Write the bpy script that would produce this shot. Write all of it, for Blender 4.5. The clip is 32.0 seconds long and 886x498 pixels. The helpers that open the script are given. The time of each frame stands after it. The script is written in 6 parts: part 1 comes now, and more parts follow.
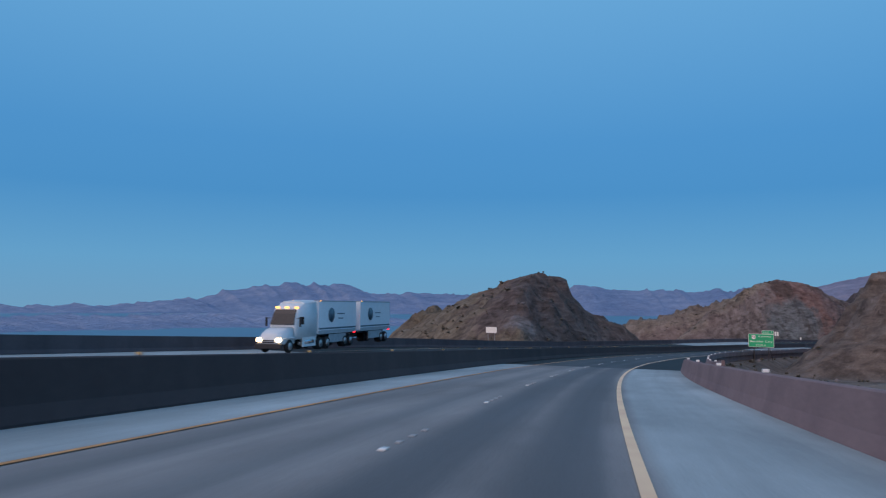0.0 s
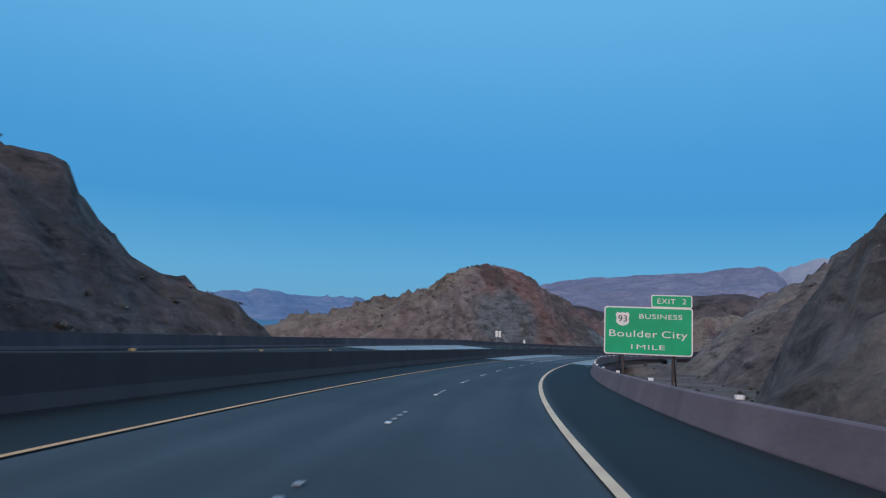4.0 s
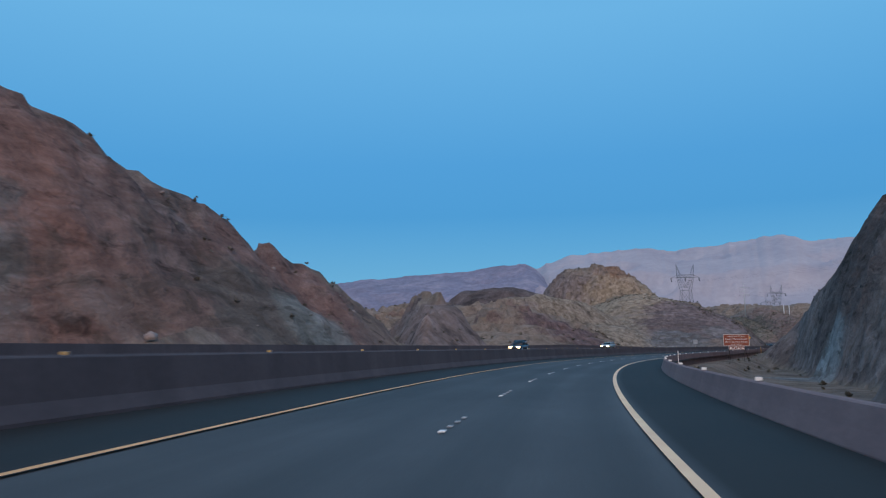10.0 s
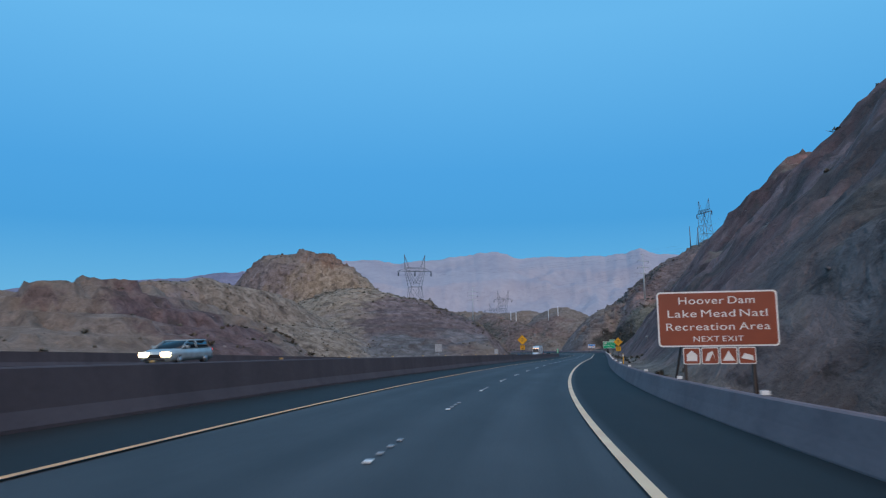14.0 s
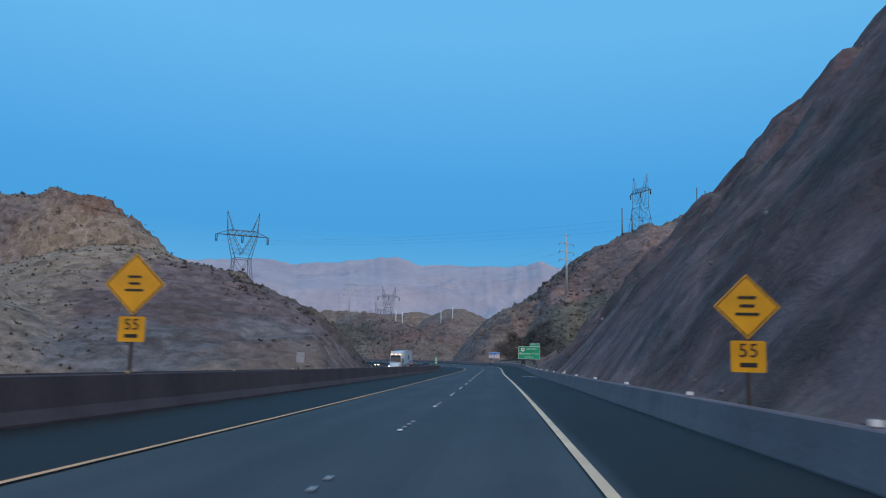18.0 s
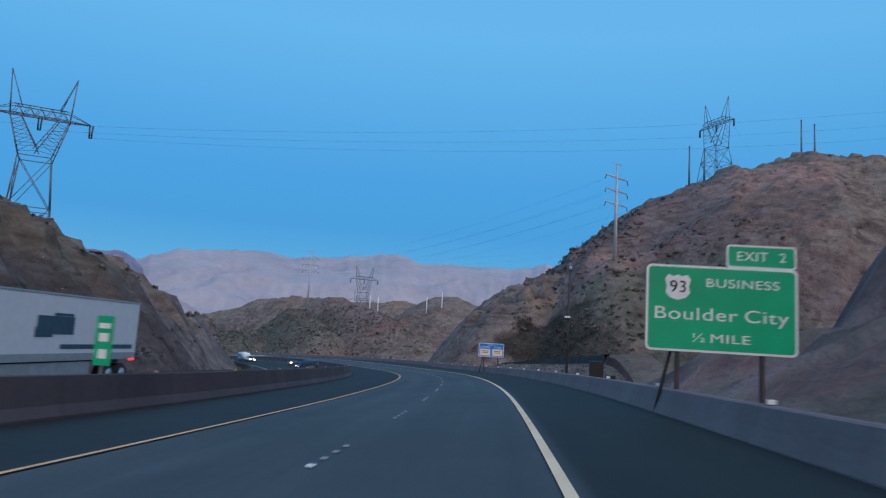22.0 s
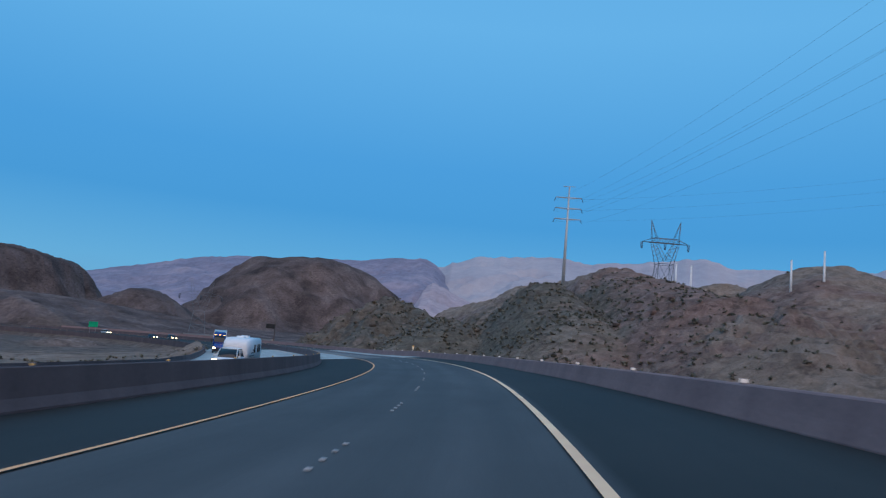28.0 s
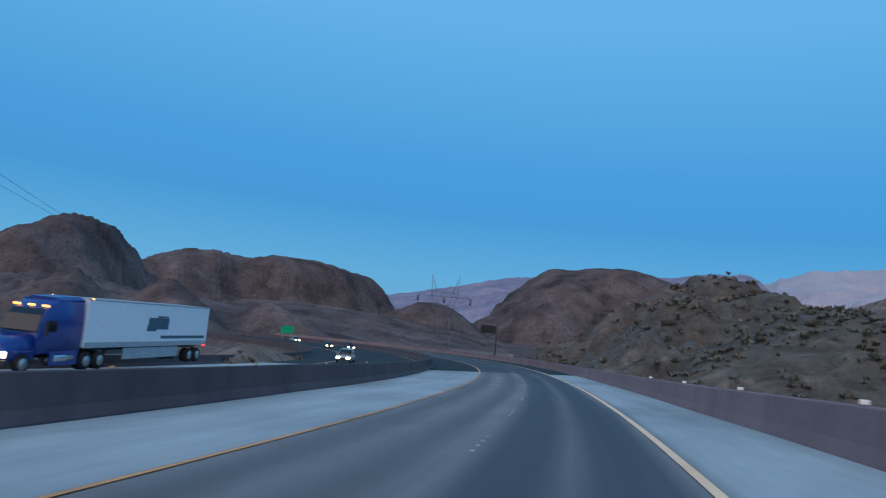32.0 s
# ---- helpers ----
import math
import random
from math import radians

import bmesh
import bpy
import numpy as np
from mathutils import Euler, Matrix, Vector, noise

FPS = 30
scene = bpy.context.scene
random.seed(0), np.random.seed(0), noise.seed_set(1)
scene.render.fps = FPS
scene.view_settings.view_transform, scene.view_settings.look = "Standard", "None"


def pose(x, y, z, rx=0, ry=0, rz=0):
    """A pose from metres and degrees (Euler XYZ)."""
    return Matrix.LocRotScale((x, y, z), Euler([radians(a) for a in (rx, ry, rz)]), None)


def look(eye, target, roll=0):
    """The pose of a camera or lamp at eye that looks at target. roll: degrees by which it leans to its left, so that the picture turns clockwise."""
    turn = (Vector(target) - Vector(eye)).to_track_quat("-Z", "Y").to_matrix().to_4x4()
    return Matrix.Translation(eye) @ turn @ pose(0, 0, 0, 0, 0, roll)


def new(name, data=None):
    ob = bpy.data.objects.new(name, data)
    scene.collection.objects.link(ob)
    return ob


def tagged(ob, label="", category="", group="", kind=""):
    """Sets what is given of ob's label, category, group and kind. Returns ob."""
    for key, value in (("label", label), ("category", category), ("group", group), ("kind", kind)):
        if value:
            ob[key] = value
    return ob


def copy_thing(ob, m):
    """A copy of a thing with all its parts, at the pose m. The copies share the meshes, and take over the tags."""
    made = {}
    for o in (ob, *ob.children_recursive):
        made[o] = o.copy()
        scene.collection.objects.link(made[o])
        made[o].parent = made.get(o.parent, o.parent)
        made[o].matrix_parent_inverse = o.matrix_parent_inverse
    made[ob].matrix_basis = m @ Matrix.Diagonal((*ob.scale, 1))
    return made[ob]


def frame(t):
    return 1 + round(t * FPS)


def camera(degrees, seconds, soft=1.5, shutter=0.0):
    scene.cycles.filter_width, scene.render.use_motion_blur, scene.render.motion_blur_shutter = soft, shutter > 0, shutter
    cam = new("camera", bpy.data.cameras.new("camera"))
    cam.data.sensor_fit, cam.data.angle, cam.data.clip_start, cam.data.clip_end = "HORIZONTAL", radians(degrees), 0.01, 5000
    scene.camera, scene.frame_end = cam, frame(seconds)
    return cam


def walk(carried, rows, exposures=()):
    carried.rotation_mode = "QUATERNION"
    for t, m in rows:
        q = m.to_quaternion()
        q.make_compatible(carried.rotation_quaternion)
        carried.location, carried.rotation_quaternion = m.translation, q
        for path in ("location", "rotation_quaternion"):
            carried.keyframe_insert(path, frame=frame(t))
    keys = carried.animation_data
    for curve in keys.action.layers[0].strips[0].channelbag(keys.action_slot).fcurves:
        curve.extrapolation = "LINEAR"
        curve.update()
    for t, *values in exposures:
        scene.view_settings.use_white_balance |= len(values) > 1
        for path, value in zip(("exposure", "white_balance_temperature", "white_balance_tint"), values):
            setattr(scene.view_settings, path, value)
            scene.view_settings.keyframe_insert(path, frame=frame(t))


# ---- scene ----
cam = camera(63.2, 32.0, soft=1.2, shutter=0.25)
PATH = [
    (0, (0.212, 0.001, 1.488), (0.188, 1.996, 1.642), 0.47),
    (0.5, (2.523, 13.699, 0.694), (2.541, 15.692, 0.847), 0.60),
    (1, (5.367, 27.316, -0.105), (5.444, 29.308, 0.053), 0.23),
    (1.5, (8.706, 40.874, -0.917), (8.938, 42.854, -0.754), 0.27),
    (2, (12.451, 54.425, -1.704), (12.793, 56.389, -1.541), 0.51),
    (2.5, (16.939, 67.896, -2.420), (17.344, 69.847, -2.255), 0.98),
    (3, (21.932, 81.251, -3.109), (22.404, 83.187, -2.940), 1.75),
    (3.5, (27.327, 94.456, -3.800), (27.978, 96.338, -3.623), 1.69),
    (4, (33.407, 107.400, -4.459), (34.218, 109.219, -4.270), 2.03),
    (4.5, (40.224, 120.027, -5.084), (41.115, 121.806, -4.888), 2.57),
    (5, (47.692, 132.340, -5.681), (48.577, 134.122, -5.485), 2.82),
    (5.5, (55.622, 144.422, -6.256), (56.446, 146.234, -6.064), 2.66),
    (6, (63.802, 156.400, -6.815), (64.573, 158.234, -6.613), 1.70),
    (6.5, (72.376, 168.209, -7.328), (73.195, 170.020, -7.112), 0.86),
    (7, (81.303, 179.800, -7.822), (82.208, 181.569, -7.594), 0.82),
    (7.5, (90.572, 191.143, -8.335), (91.542, 192.877, -8.112), 1.06),
    (8, (100.220, 202.221, -8.838), (101.285, 203.896, -8.596), 0.41),
    (8.5, (110.101, 213.107, -9.337), (111.301, 214.688, -9.091), 0.90),
    (9, (120.421, 223.613, -9.817), (121.666, 225.159, -9.570), 0.30),
    (9.5, (131.232, 233.639, -10.284), (132.516, 235.154, -10.047), -0.66),
    (10, (142.353, 243.298, -10.762), (143.686, 244.774, -10.550), -1.02),
    (10.5, (153.876, 252.513, -11.228), (155.260, 253.941, -11.020), -0.87),
    (11, (165.778, 261.301, -11.707), (167.223, 262.670, -11.504), -0.71),
    (11.5, (178.025, 269.731, -12.205), (179.527, 271.036, -12.007), -0.79),
    (12, (190.636, 277.803, -12.713), (192.214, 279.014, -12.509), -0.88),
    (12.5, (203.668, 285.395, -13.249), (205.302, 286.530, -13.041), -0.66),
    (13, (217.045, 292.610, -13.793), (218.738, 293.653, -13.578), -0.94),
    (13.5, (230.883, 299.124, -14.313), (232.622, 300.088, -14.094), -0.93),
    (14, (244.945, 305.245, -14.816), (246.722, 306.132, -14.585), -1.01),
    (14.5, (259.265, 310.647, -15.318), (261.073, 311.466, -15.071), -0.76),
    (15, (273.786, 315.415, -15.783), (275.621, 316.168, -15.527), -0.40),
    (15.5, (288.429, 319.683, -16.185), (290.285, 320.380, -15.923), 0.51),
    (16, (303.143, 323.631, -16.559), (305.014, 324.290, -16.308), 1.03),
    (16.5, (317.854, 327.514, -16.933), (319.734, 328.150, -16.688), 1.35),
    (17, (332.566, 331.348, -17.321), (334.448, 331.977, -17.073), 1.46),
    (17.5, (347.303, 335.077, -17.732), (349.183, 335.706, -17.474), 1.38),
    (18, (362.053, 338.774, -18.166), (363.931, 339.414, -17.913), 1.19),
    (18.5, (376.848, 342.431, -18.616), (378.720, 343.090, -18.367), 1.20),
    (19, (391.635, 346.176, -19.075), (393.500, 346.852, -18.822), 1.20),
    (19.5, (406.398, 350.026, -19.540), (408.265, 350.697, -19.290), 1.58),
    (20, (421.171, 353.849, -19.984), (423.041, 354.516, -19.735), 1.66),
    (20.5, (435.934, 357.672, -20.395), (437.803, 358.336, -20.144), 1.88),
    (21, (450.672, 361.500, -20.795), (452.544, 362.156, -20.545), 2.50),
    (21.5, (465.384, 365.254, -21.163), (467.257, 365.906, -20.908), 3.22),
    (22, (480.031, 369.075, -21.511), (481.904, 369.726, -21.253), 3.34),
    (22.5, (494.600, 373.092, -21.876), (496.472, 373.745, -21.616), 2.97),
    (23, (509.046, 377.341, -22.233), (510.911, 378.016, -21.977), 3.10),
    (23.5, (523.394, 381.664, -22.558), (525.245, 382.377, -22.305), 3.41),
    (24, (537.493, 386.460, -22.918), (539.327, 387.220, -22.675), 3.83),
    (24.5, (551.351, 391.686, -23.347), (553.165, 392.492, -23.107), 4.08),
    (25, (565.034, 397.212, -23.790), (566.826, 398.068, -23.551), 4.43),
    (25.5, (578.373, 403.531, -24.219), (580.130, 404.456, -23.977), 4.90),
    (26, (591.458, 410.406, -24.628), (593.152, 411.441, -24.389), 5.26),
    (26.5, (604.297, 417.764, -25.008), (605.930, 418.893, -24.772), 5.60),
    (27, (616.840, 425.663, -25.352), (618.417, 426.870, -25.114), 5.53),
    (27.5, (629.102, 434.046, -25.660), (630.621, 435.325, -25.423), 5.27),
    (28, (641.025, 442.955, -25.952), (642.482, 444.306, -25.725), 5.11),
    (28.5, (652.590, 452.372, -26.253), (653.977, 453.797, -26.045), 4.94),
    (29, (663.817, 462.232, -26.592), (665.124, 463.731, -26.390), 4.98),
    (29.5, (674.788, 472.424, -26.964), (676.015, 473.992, -26.770), 4.88),
    (30, (685.371, 483.069, -27.379), (686.503, 484.707, -27.194), 4.57),
    (30.5, (695.506, 494.140, -27.861), (696.507, 495.862, -27.680), 4.09),
    (31, (705.195, 505.540, -28.383), (706.121, 507.302, -28.193), 4.51),
    (31.5, (714.390, 517.292, -28.888), (715.230, 519.097, -28.687), 5.11),
    (32, (723.144, 529.349, -29.419), (723.916, 531.183, -29.212), 5.80),
]
walk(cam, [(t, look(eye, target, roll)) for t, eye, target, roll in PATH],
     [(0, -0.13, 7000, 20), (1, -0.15, 7000, 20), (2, -0.18, 6700, 18), (3, 0.0, 6700, 14), (6, -0.02, 6450, 10), (7, 0.0, 6700, 10), (8, 0.04, 7000, 16), (9, 0.07, 7050, 15), (12, 0.15, 6900, 11), (13, 0.16, 6700, 10), (19, 0.16, 6600, 10), (26, 0.08, 6600, 13), (32, 0.05, 6550, 12)])

# ---- light ----
# after sunset: a blue sky opposite the glow, with the darker band low over the horizon
world = bpy.data.worlds.new("dusk_sky")
scene.world = world
world.use_nodes = True
wn = world.node_tree
sky = wn.nodes.new("ShaderNodeTexSky")
sky.sky_type, sky.sun_disc = "NISHITA", False
sky.sun_elevation, sky.sun_rotation = radians(3), radians(226)
sky.air_density, sky.dust_density, sky.ozone_density = 1.0, 0.2, 5.0
back = wn.nodes["Background"]
back.inputs["Strength"].default_value = 1.0
way = wn.nodes.new("ShaderNodeTexCoord")
axes = wn.nodes.new("ShaderNodeSeparateXYZ")
wn.links.new(way.outputs["Generated"], axes.inputs[0])
tone = wn.nodes.new("ShaderNodeValToRGB")
stops = [(0.0, (0.13, 0.37, 0.60)), (0.06, (0.105, 0.375, 0.65)), (0.15, (0.054, 0.295, 0.62)), (0.22, (0.06, 0.31, 0.65)), (0.40, (0.115, 0.41, 0.74)), (1.0, (0.10, 0.35, 0.69))]
while len(tone.color_ramp.elements) < len(stops):
    tone.color_ramp.elements.new(0.5)
for e, (at, colour) in zip(tone.color_ramp.elements, stops):
    e.position, e.color = at, (*colour, 1)
wn.links.new(axes.outputs["Z"], tone.inputs["Fac"])
glow = wn.nodes.new("ShaderNodeVectorMath")
glow.operation = "SCALE"
glow.inputs["Scale"].default_value = 0.05
wn.links.new(sky.outputs[0], glow.inputs[0])
both = wn.nodes.new("ShaderNodeMix")
both.data_type, both.blend_type = "RGBA", "ADD"
both.inputs["Factor"].default_value = 0.35
wn.links.new(tone.outputs["Color"], both.inputs["A"])
wn.links.new(glow.outputs[0], both.inputs["B"])
wn.links.new(both.outputs["Result"], back.inputs["Color"])
sun = new("sun", bpy.data.lights.new("sun", "SUN"))
sun.data.energy, sun.data.angle, sun.data.color = 2.1, radians(95), (1.0, 0.69, 0.5)
sun.matrix_world = look((0, 0, 50), (0.66, 0.68, 49.5))


# ---- plan: road line and ground ----
# the line between our two lanes, driven northward; x, y, z every 50 to 60 m
ROAD = [
    (-24.8, -117.5, 7.22), (-13.8, -58.5, 3.62), (-2.8, 0.5, 0.02), (7.4, 45.2, -2.59),
    (22.6, 88.6, -4.94), (43.2, 129.6, -7.00), (68.9, 167.6, -8.75), (97.9, 203.2, -10.25),
    (130.3, 235.7, -11.69), (166.3, 264.3, -13.19), (205.2, 288.6, -14.76), (246.7, 308.2, -16.31),
    (290.3, 322.6, -17.65), (334.8, 334.3, -18.87), (379.3, 345.5, -20.23), (423.8, 357.1, -21.57),
    (468.2, 368.8, -22.85), (512.6, 380.6, -23.93), (555.9, 395.7, -25.14), (597.1, 416.1, -26.47),
    (635.3, 441.5, -27.53), (670.5, 471.0, -28.54), (701.9, 504.5, -29.93), (729.2, 541.5, -31.61),
    (752.8, 580.8, -33.28), (777.3, 635.6, -35.08), (788.6, 694.5, -36.88), (786.2, 754.5, -38.68),
    (770.0, 812.3, -40.48),
]
# cross slope of the carriageway (right side up) by distance along the road
BANK = [(-120, 0.0), (0, 0.003), (27, -0.000), (84, -0.011), (142, 0.005), (200, -0.012), (260, -0.031), (319, -0.026), (379, -0.025), (441, -0.022), (502, 0.009), (563, 0.021), (624, 0.029), (684, 0.067), (744, 0.072), (802, 0.090), (862, 0.100), (921, 0.108), (951, 0.099), (981, 0.071), (1300, 0.03)]
BRIDGES = [(-130, 56), (201, 252), (946, 1030)]
EDGE_R, MEDIAN, EDGE_L = 6.9, -8.3, -25.2     # barriers, metres right of the lane line


def spline(knots, values, at):
    """Natural cubic through the knots."""
    n, h = len(knots), np.diff(knots)
    a, b = np.eye(n), np.zeros((n, values.shape[1]))
    for i in range(1, n - 1):
        a[i, i - 1:i + 2] = h[i - 1], 2 * (h[i - 1] + h[i]), h[i]
        b[i] = 6 * ((values[i + 1] - values[i]) / h[i] - (values[i] - values[i - 1]) / h[i - 1])
    m = np.linalg.solve(a, b)
    i = np.clip(np.searchsorted(knots, at) - 1, 0, n - 2)
    u, v = (at - knots[i])[:, None], (knots[i + 1] - at)[:, None]
    g = h[i][:, None]
    return (m[i] * v ** 3 + m[i + 1] * u ** 3) / (6 * g) + (values[i] / g - m[i] * g / 6) * v + (values[i + 1] / g - m[i + 1] * g / 6) * u


knots = np.array(ROAD)
chord = np.r_[0, np.cumsum(np.linalg.norm(np.diff(knots[:, :2], axis=0), axis=1))]
fine = np.linspace(0, chord[-1], 2600)
line = spline(chord, knots, fine)
SS = np.r_[0, np.cumsum(np.linalg.norm(np.diff(line[:, :2], axis=0), axis=1))] - 120.0   # 0 where the drive begins
S0, S1 = SS[0], SS[-1]
HEAD = np.unwrap(np.arctan2(np.gradient(line[:, 1]), np.gradient(line[:, 0])))


def bank(s):
    return np.interp(s, [b[0] for b in BANK], [b[1] for b in BANK])


def smooth(a, b, v):
    u = np.clip((v - a) / (b - a), 0, 1)
    return u * u * (3 - 2 * u)


def road(s, n, up=0.0):
    """Places at s along the road, n to the right of the lane line, up above the pavement. Arrays or numbers."""
    s, n = np.broadcast_arrays(np.asarray(s, float), np.asarray(n, float))
    x, y, z = (np.interp(s, SS, line[:, k]) for k in range(3))
    a, c = np.interp(s, SS, HEAD), bank(s)
    lift = c * np.where(n > MEDIAN, n, MEDIAN + 0.9 * (n - MEDIAN))
    lift = lift + np.interp(s, [0, 400, 450, 500, 550], [0.4, 0.45, 0.55, 0.3, 0.0]) * smooth(-9.5, -12.0, n)     # the far carriageway lies higher
    return np.stack([x + np.sin(a) * n, y - np.cos(a) * n, z + lift + up], -1)


def turn_at(s):
    """Heading of the road in degrees, as pose() takes it for things that face along it."""
    return math.degrees(float(np.interp(s, SS, HEAD))) - 90


def grid_noise(x, y, seed):
    """Smooth noise from -1 to 1 with cells of one unit."""
    xi, yi = np.floor(x).astype(np.int64), np.floor(y).astype(np.int64)
    u, v = x - xi, y - yi

    def corner(a, b):
        k = (a * 374761393 + b * 668265263 + seed * 974634777) & 0xFFFFFFFF
        k = ((k ^ (k >> 13)) * 1274126177) & 0xFFFFFFFF
        return ((k ^ (k >> 16)) & 0xFFFF) / 32767.5 - 1.0
    u, v = u * u * u * (u * (6 * u - 15) + 10), v * v * v * (v * (6 * v - 15) + 10)
    low = corner(xi, yi) * (1 - u) + corner(xi + 1, yi) * u
    high = corner(xi, yi + 1) * (1 - u) + corner(xi + 1, yi + 1) * u
    return low * (1 - v) + high * v


def fbm(x, y, size, octaves, seed, ridged=False):
    out, amp, total = 0.0, 1.0, 0.0
    for k in range(octaves):
        f = 2.03 ** k / size
        g = grid_noise(x * f + 17.3 * k, y * f - 9.1 * k, seed + k)
        out = out + amp * (1 - 2 * np.abs(g) if ridged else g)
        total, amp = total + amp, amp * 0.5
    return out / total


HILLS = []
SMOOTH_SLOPES = [(0, 168, 34), (505, 482, 45), (455, 470, 50), (505, 445, 34), (620, 372, 48), (650, 378, 26), (155, 300, 40), (800, 548, 26)]
CRAGS = [(74, 122, 30), (30, 156, 20), (672, 414, 15), (690, 383, 30), (708, 404, 24), (545, 520, 26), (760, 350, 45)]   # x, y, reach


def hill(x, y, top, long, short, turn, foot, power):
    """A hill by its centre, the height of its top, half-widths, the turn of its long side, how far its foot lies below the top, and how blunt it is."""
    HILLS.append((x, y, top, long, short, turn, foot, power))


hill(28.5, 165.1, 11.4, 32.6, 85.9, 25.1, 20.3, 1.32)    # first knoll beside the far carriageway
hill(147.4, 317.0, 14.2, 106.8, 33.2, 10.2, 73.7, 1.62)    # red hill
hill(136.5, 332.8, 5.1, 57.2, 18.0, -14.4, 14.3, 1.62)    # its low shoulder toward the lake
hill(185.0, 295.0, -2.0, 50.0, 30.0, 30.0, 18.0, 1.30)    # its tail along the road
hill(105.9, 154.2, 13.9, 126.0, 25.5, 39.1, 51.3, 1.28)    # cut knob beyond the first sign
hill(150.0, 190.0, 8.0, 50.0, 30.0, 45.0, 25.0, 1.30)    # cut knob after the second bridge
hill(220.0, 229.8, 22.8, 80.7, 34.8, 2.3, 41.0, 1.32)    # rock inside the bend
hill(369.3, 300.8, 33.3, 116.8, 61.2, 20.0, 76.2, 1.70)    # long high cut, near end
hill(375.1, 320.0, 38.7, 269.6, 26.6, 23.6, 83.1, 1.42)    # long high cut, crest
hill(501.2, 311.8, 49.5, 70.6, 50.1, 15.7, 74.9, 1.44)    # long high cut, far end
hill(542.2, 533.6, 25.0, 26.8, 46.1, 6.9, 26.9, 3.40)    # flat top of the dome
hill(525.9, 494.1, 9.7, 100.0, 76.0, 62.6, 31.3, 1.20)    # foot of the dome
hill(346.3, 432.0, -1.9, 70.9, 44.1, 30.3, 19.3, 1.32)    # small peak left of the road
hill(414.3, 478.1, 9.2, 109.0, 26.5, -8.3, 36.4, 1.20)    # ridge beside the dome
hill(535.7, 435.1, -10.7, 67.8, 34.3, 61.2, 14.0, 1.47)    # grey rock nose
hill(614.8, 452.7, -3.9, 62.3, 31.6, 20.0, 47.5, 1.63)    # tower hill
hill(630.5, 475.5, -5.0, 56.3, 22.7, 56.2, 38.2, 1.42)    # its slope to the road
hill(747.7, 330.4, 49.0, 92.6, 82.9, -37.7, 46.1, 1.85)    # high hill with the lattice tower
hill(690.0, 375.0, 5.0, 60.0, 40.0, 10.0, 35.0, 1.30)    # knob with the steel pole
hill(709.2, 404.0, 2.2, 27.8, 36.5, 9.2, 17.2, 2.32)    # rock over the right barrier
hill(875.0, 575.1, 3.3, 127.8, 33.2, 47.8, 26.1, 1.46)    # pole hill
hill(912.5, 511.7, 12.4, 80.3, 50.1, 20.8, 31.9, 1.67)    # distant pole hill
hill(996.5, 643.7, 7.0, 211.8, 66.3, 75.1, 50.9, 2.75)    # ridge behind the poles
hill(812.5, 595.9, -20.3, 62.4, 45.1, 55.2, 20.8, 1.21)    # green knoll after the bend
hill(1033.1, 1278.7, -0.9, 100.2, 100.2, 2.9, 52.1, 1.31)    # low dark spur
hill(865.1, 608.0, -9.6, 60.7, 44.1, 50.5, 30.6, 1.46)    # rise behind the knoll
hill(573.7, 1169.1, 30.2, 157.4, 100.0, 88.0, 108.8, 2.00)    # dark range, nearest block
hill(681.8, 1195.5, 39.3, 210.3, 100.0, 62.1, 114.1, 1.31)    # dark range, cliff end
hill(808.2, 1382.1, 27.3, 183.9, 100.0, 43.5, 88.3, 2.52)    # dark range, middle
hill(896.1, 1377.5, 29.4, 194.4, 100.0, 6.7, 97.4, 2.79)    # dark range, long top
hill(973.1, 1396.4, 23.1, 100.0, 102.3, 32.4, 96.5, 2.12)    # dark range, far end
hill(1296.8, 1440.0, 78.6, 142.0, 100.0, 16.1, 92.6, 1.33)    # twin-topped dark hill, west top
hill(1369.8, 1400.4, 78.5, 150.6, 125.5, 13.4, 46.9, 1.85)    # twin-topped dark hill, east top
hill(690.0, 1010.0, -20.0, 210.0, 130.0, 5.0, 25.0, 1.00)    # gravel apron below the dark range
hill(860.0, 1120.0, -20.0, 220.0, 190.0, 5.0, 26.0, 1.00)    # its farther half
hill(692.0, 955.0, -17.0, 70.0, 30.0, 82.0, 24.0, 1.10)    # rock spurs running down to the flats
hill(741.0, 965.0, -17.0, 75.0, 28.0, 100.0, 24.0, 1.10)
hill(795.0, 945.0, -26.0, 60.0, 26.0, 105.0, 18.0, 1.15)
hill(735.0, 693.0, -38.3, 30.0, 13.0, 12.0, 6.0, 1.40)    # low gravel mound on the flats
hill(342.2, 520.4, -4.8, 90.0, 50.0, 20.0, 25.0, 1.50)    # ridge inside the long bend
hill(395.2, 515.2, 0.5, 56.9, 137.6, 54.5, 27.9, 1.97)    # its higher end
hill(802.6, 630.0, -14.2, 79.4, 27.5, 20.2, 20.2, 1.66)    # rock knob over the last barrier
hill(818.6, 619.2, -18.9, 72.7, 20.5, 69.5, 33.5, 1.38)    # its shoulder
hill(683.9, 411.0, -2.5, 59.8, 37.0, -4.7, 47.2, 1.90)    # crag over the barrier overlap
hill(75.4, 119.7, 5.0, 40.7, 29.0, 63.6, 26.5, 1.35)    # cut past the first bridge
hill(241.3, 357.7, -0.7, 175.6, 18.0, 56.7, 35.0, 1.20)    # pointed red peak
hill(224.8, 362.4, -7.7, 28.8, 20.4, 30.6, 16.0, 1.27)    # its low spur
hill(835.9, 575.5, -5.4, 86.2, 30.0, 43.4, 27.4, 1.30)    # rise under the second pole
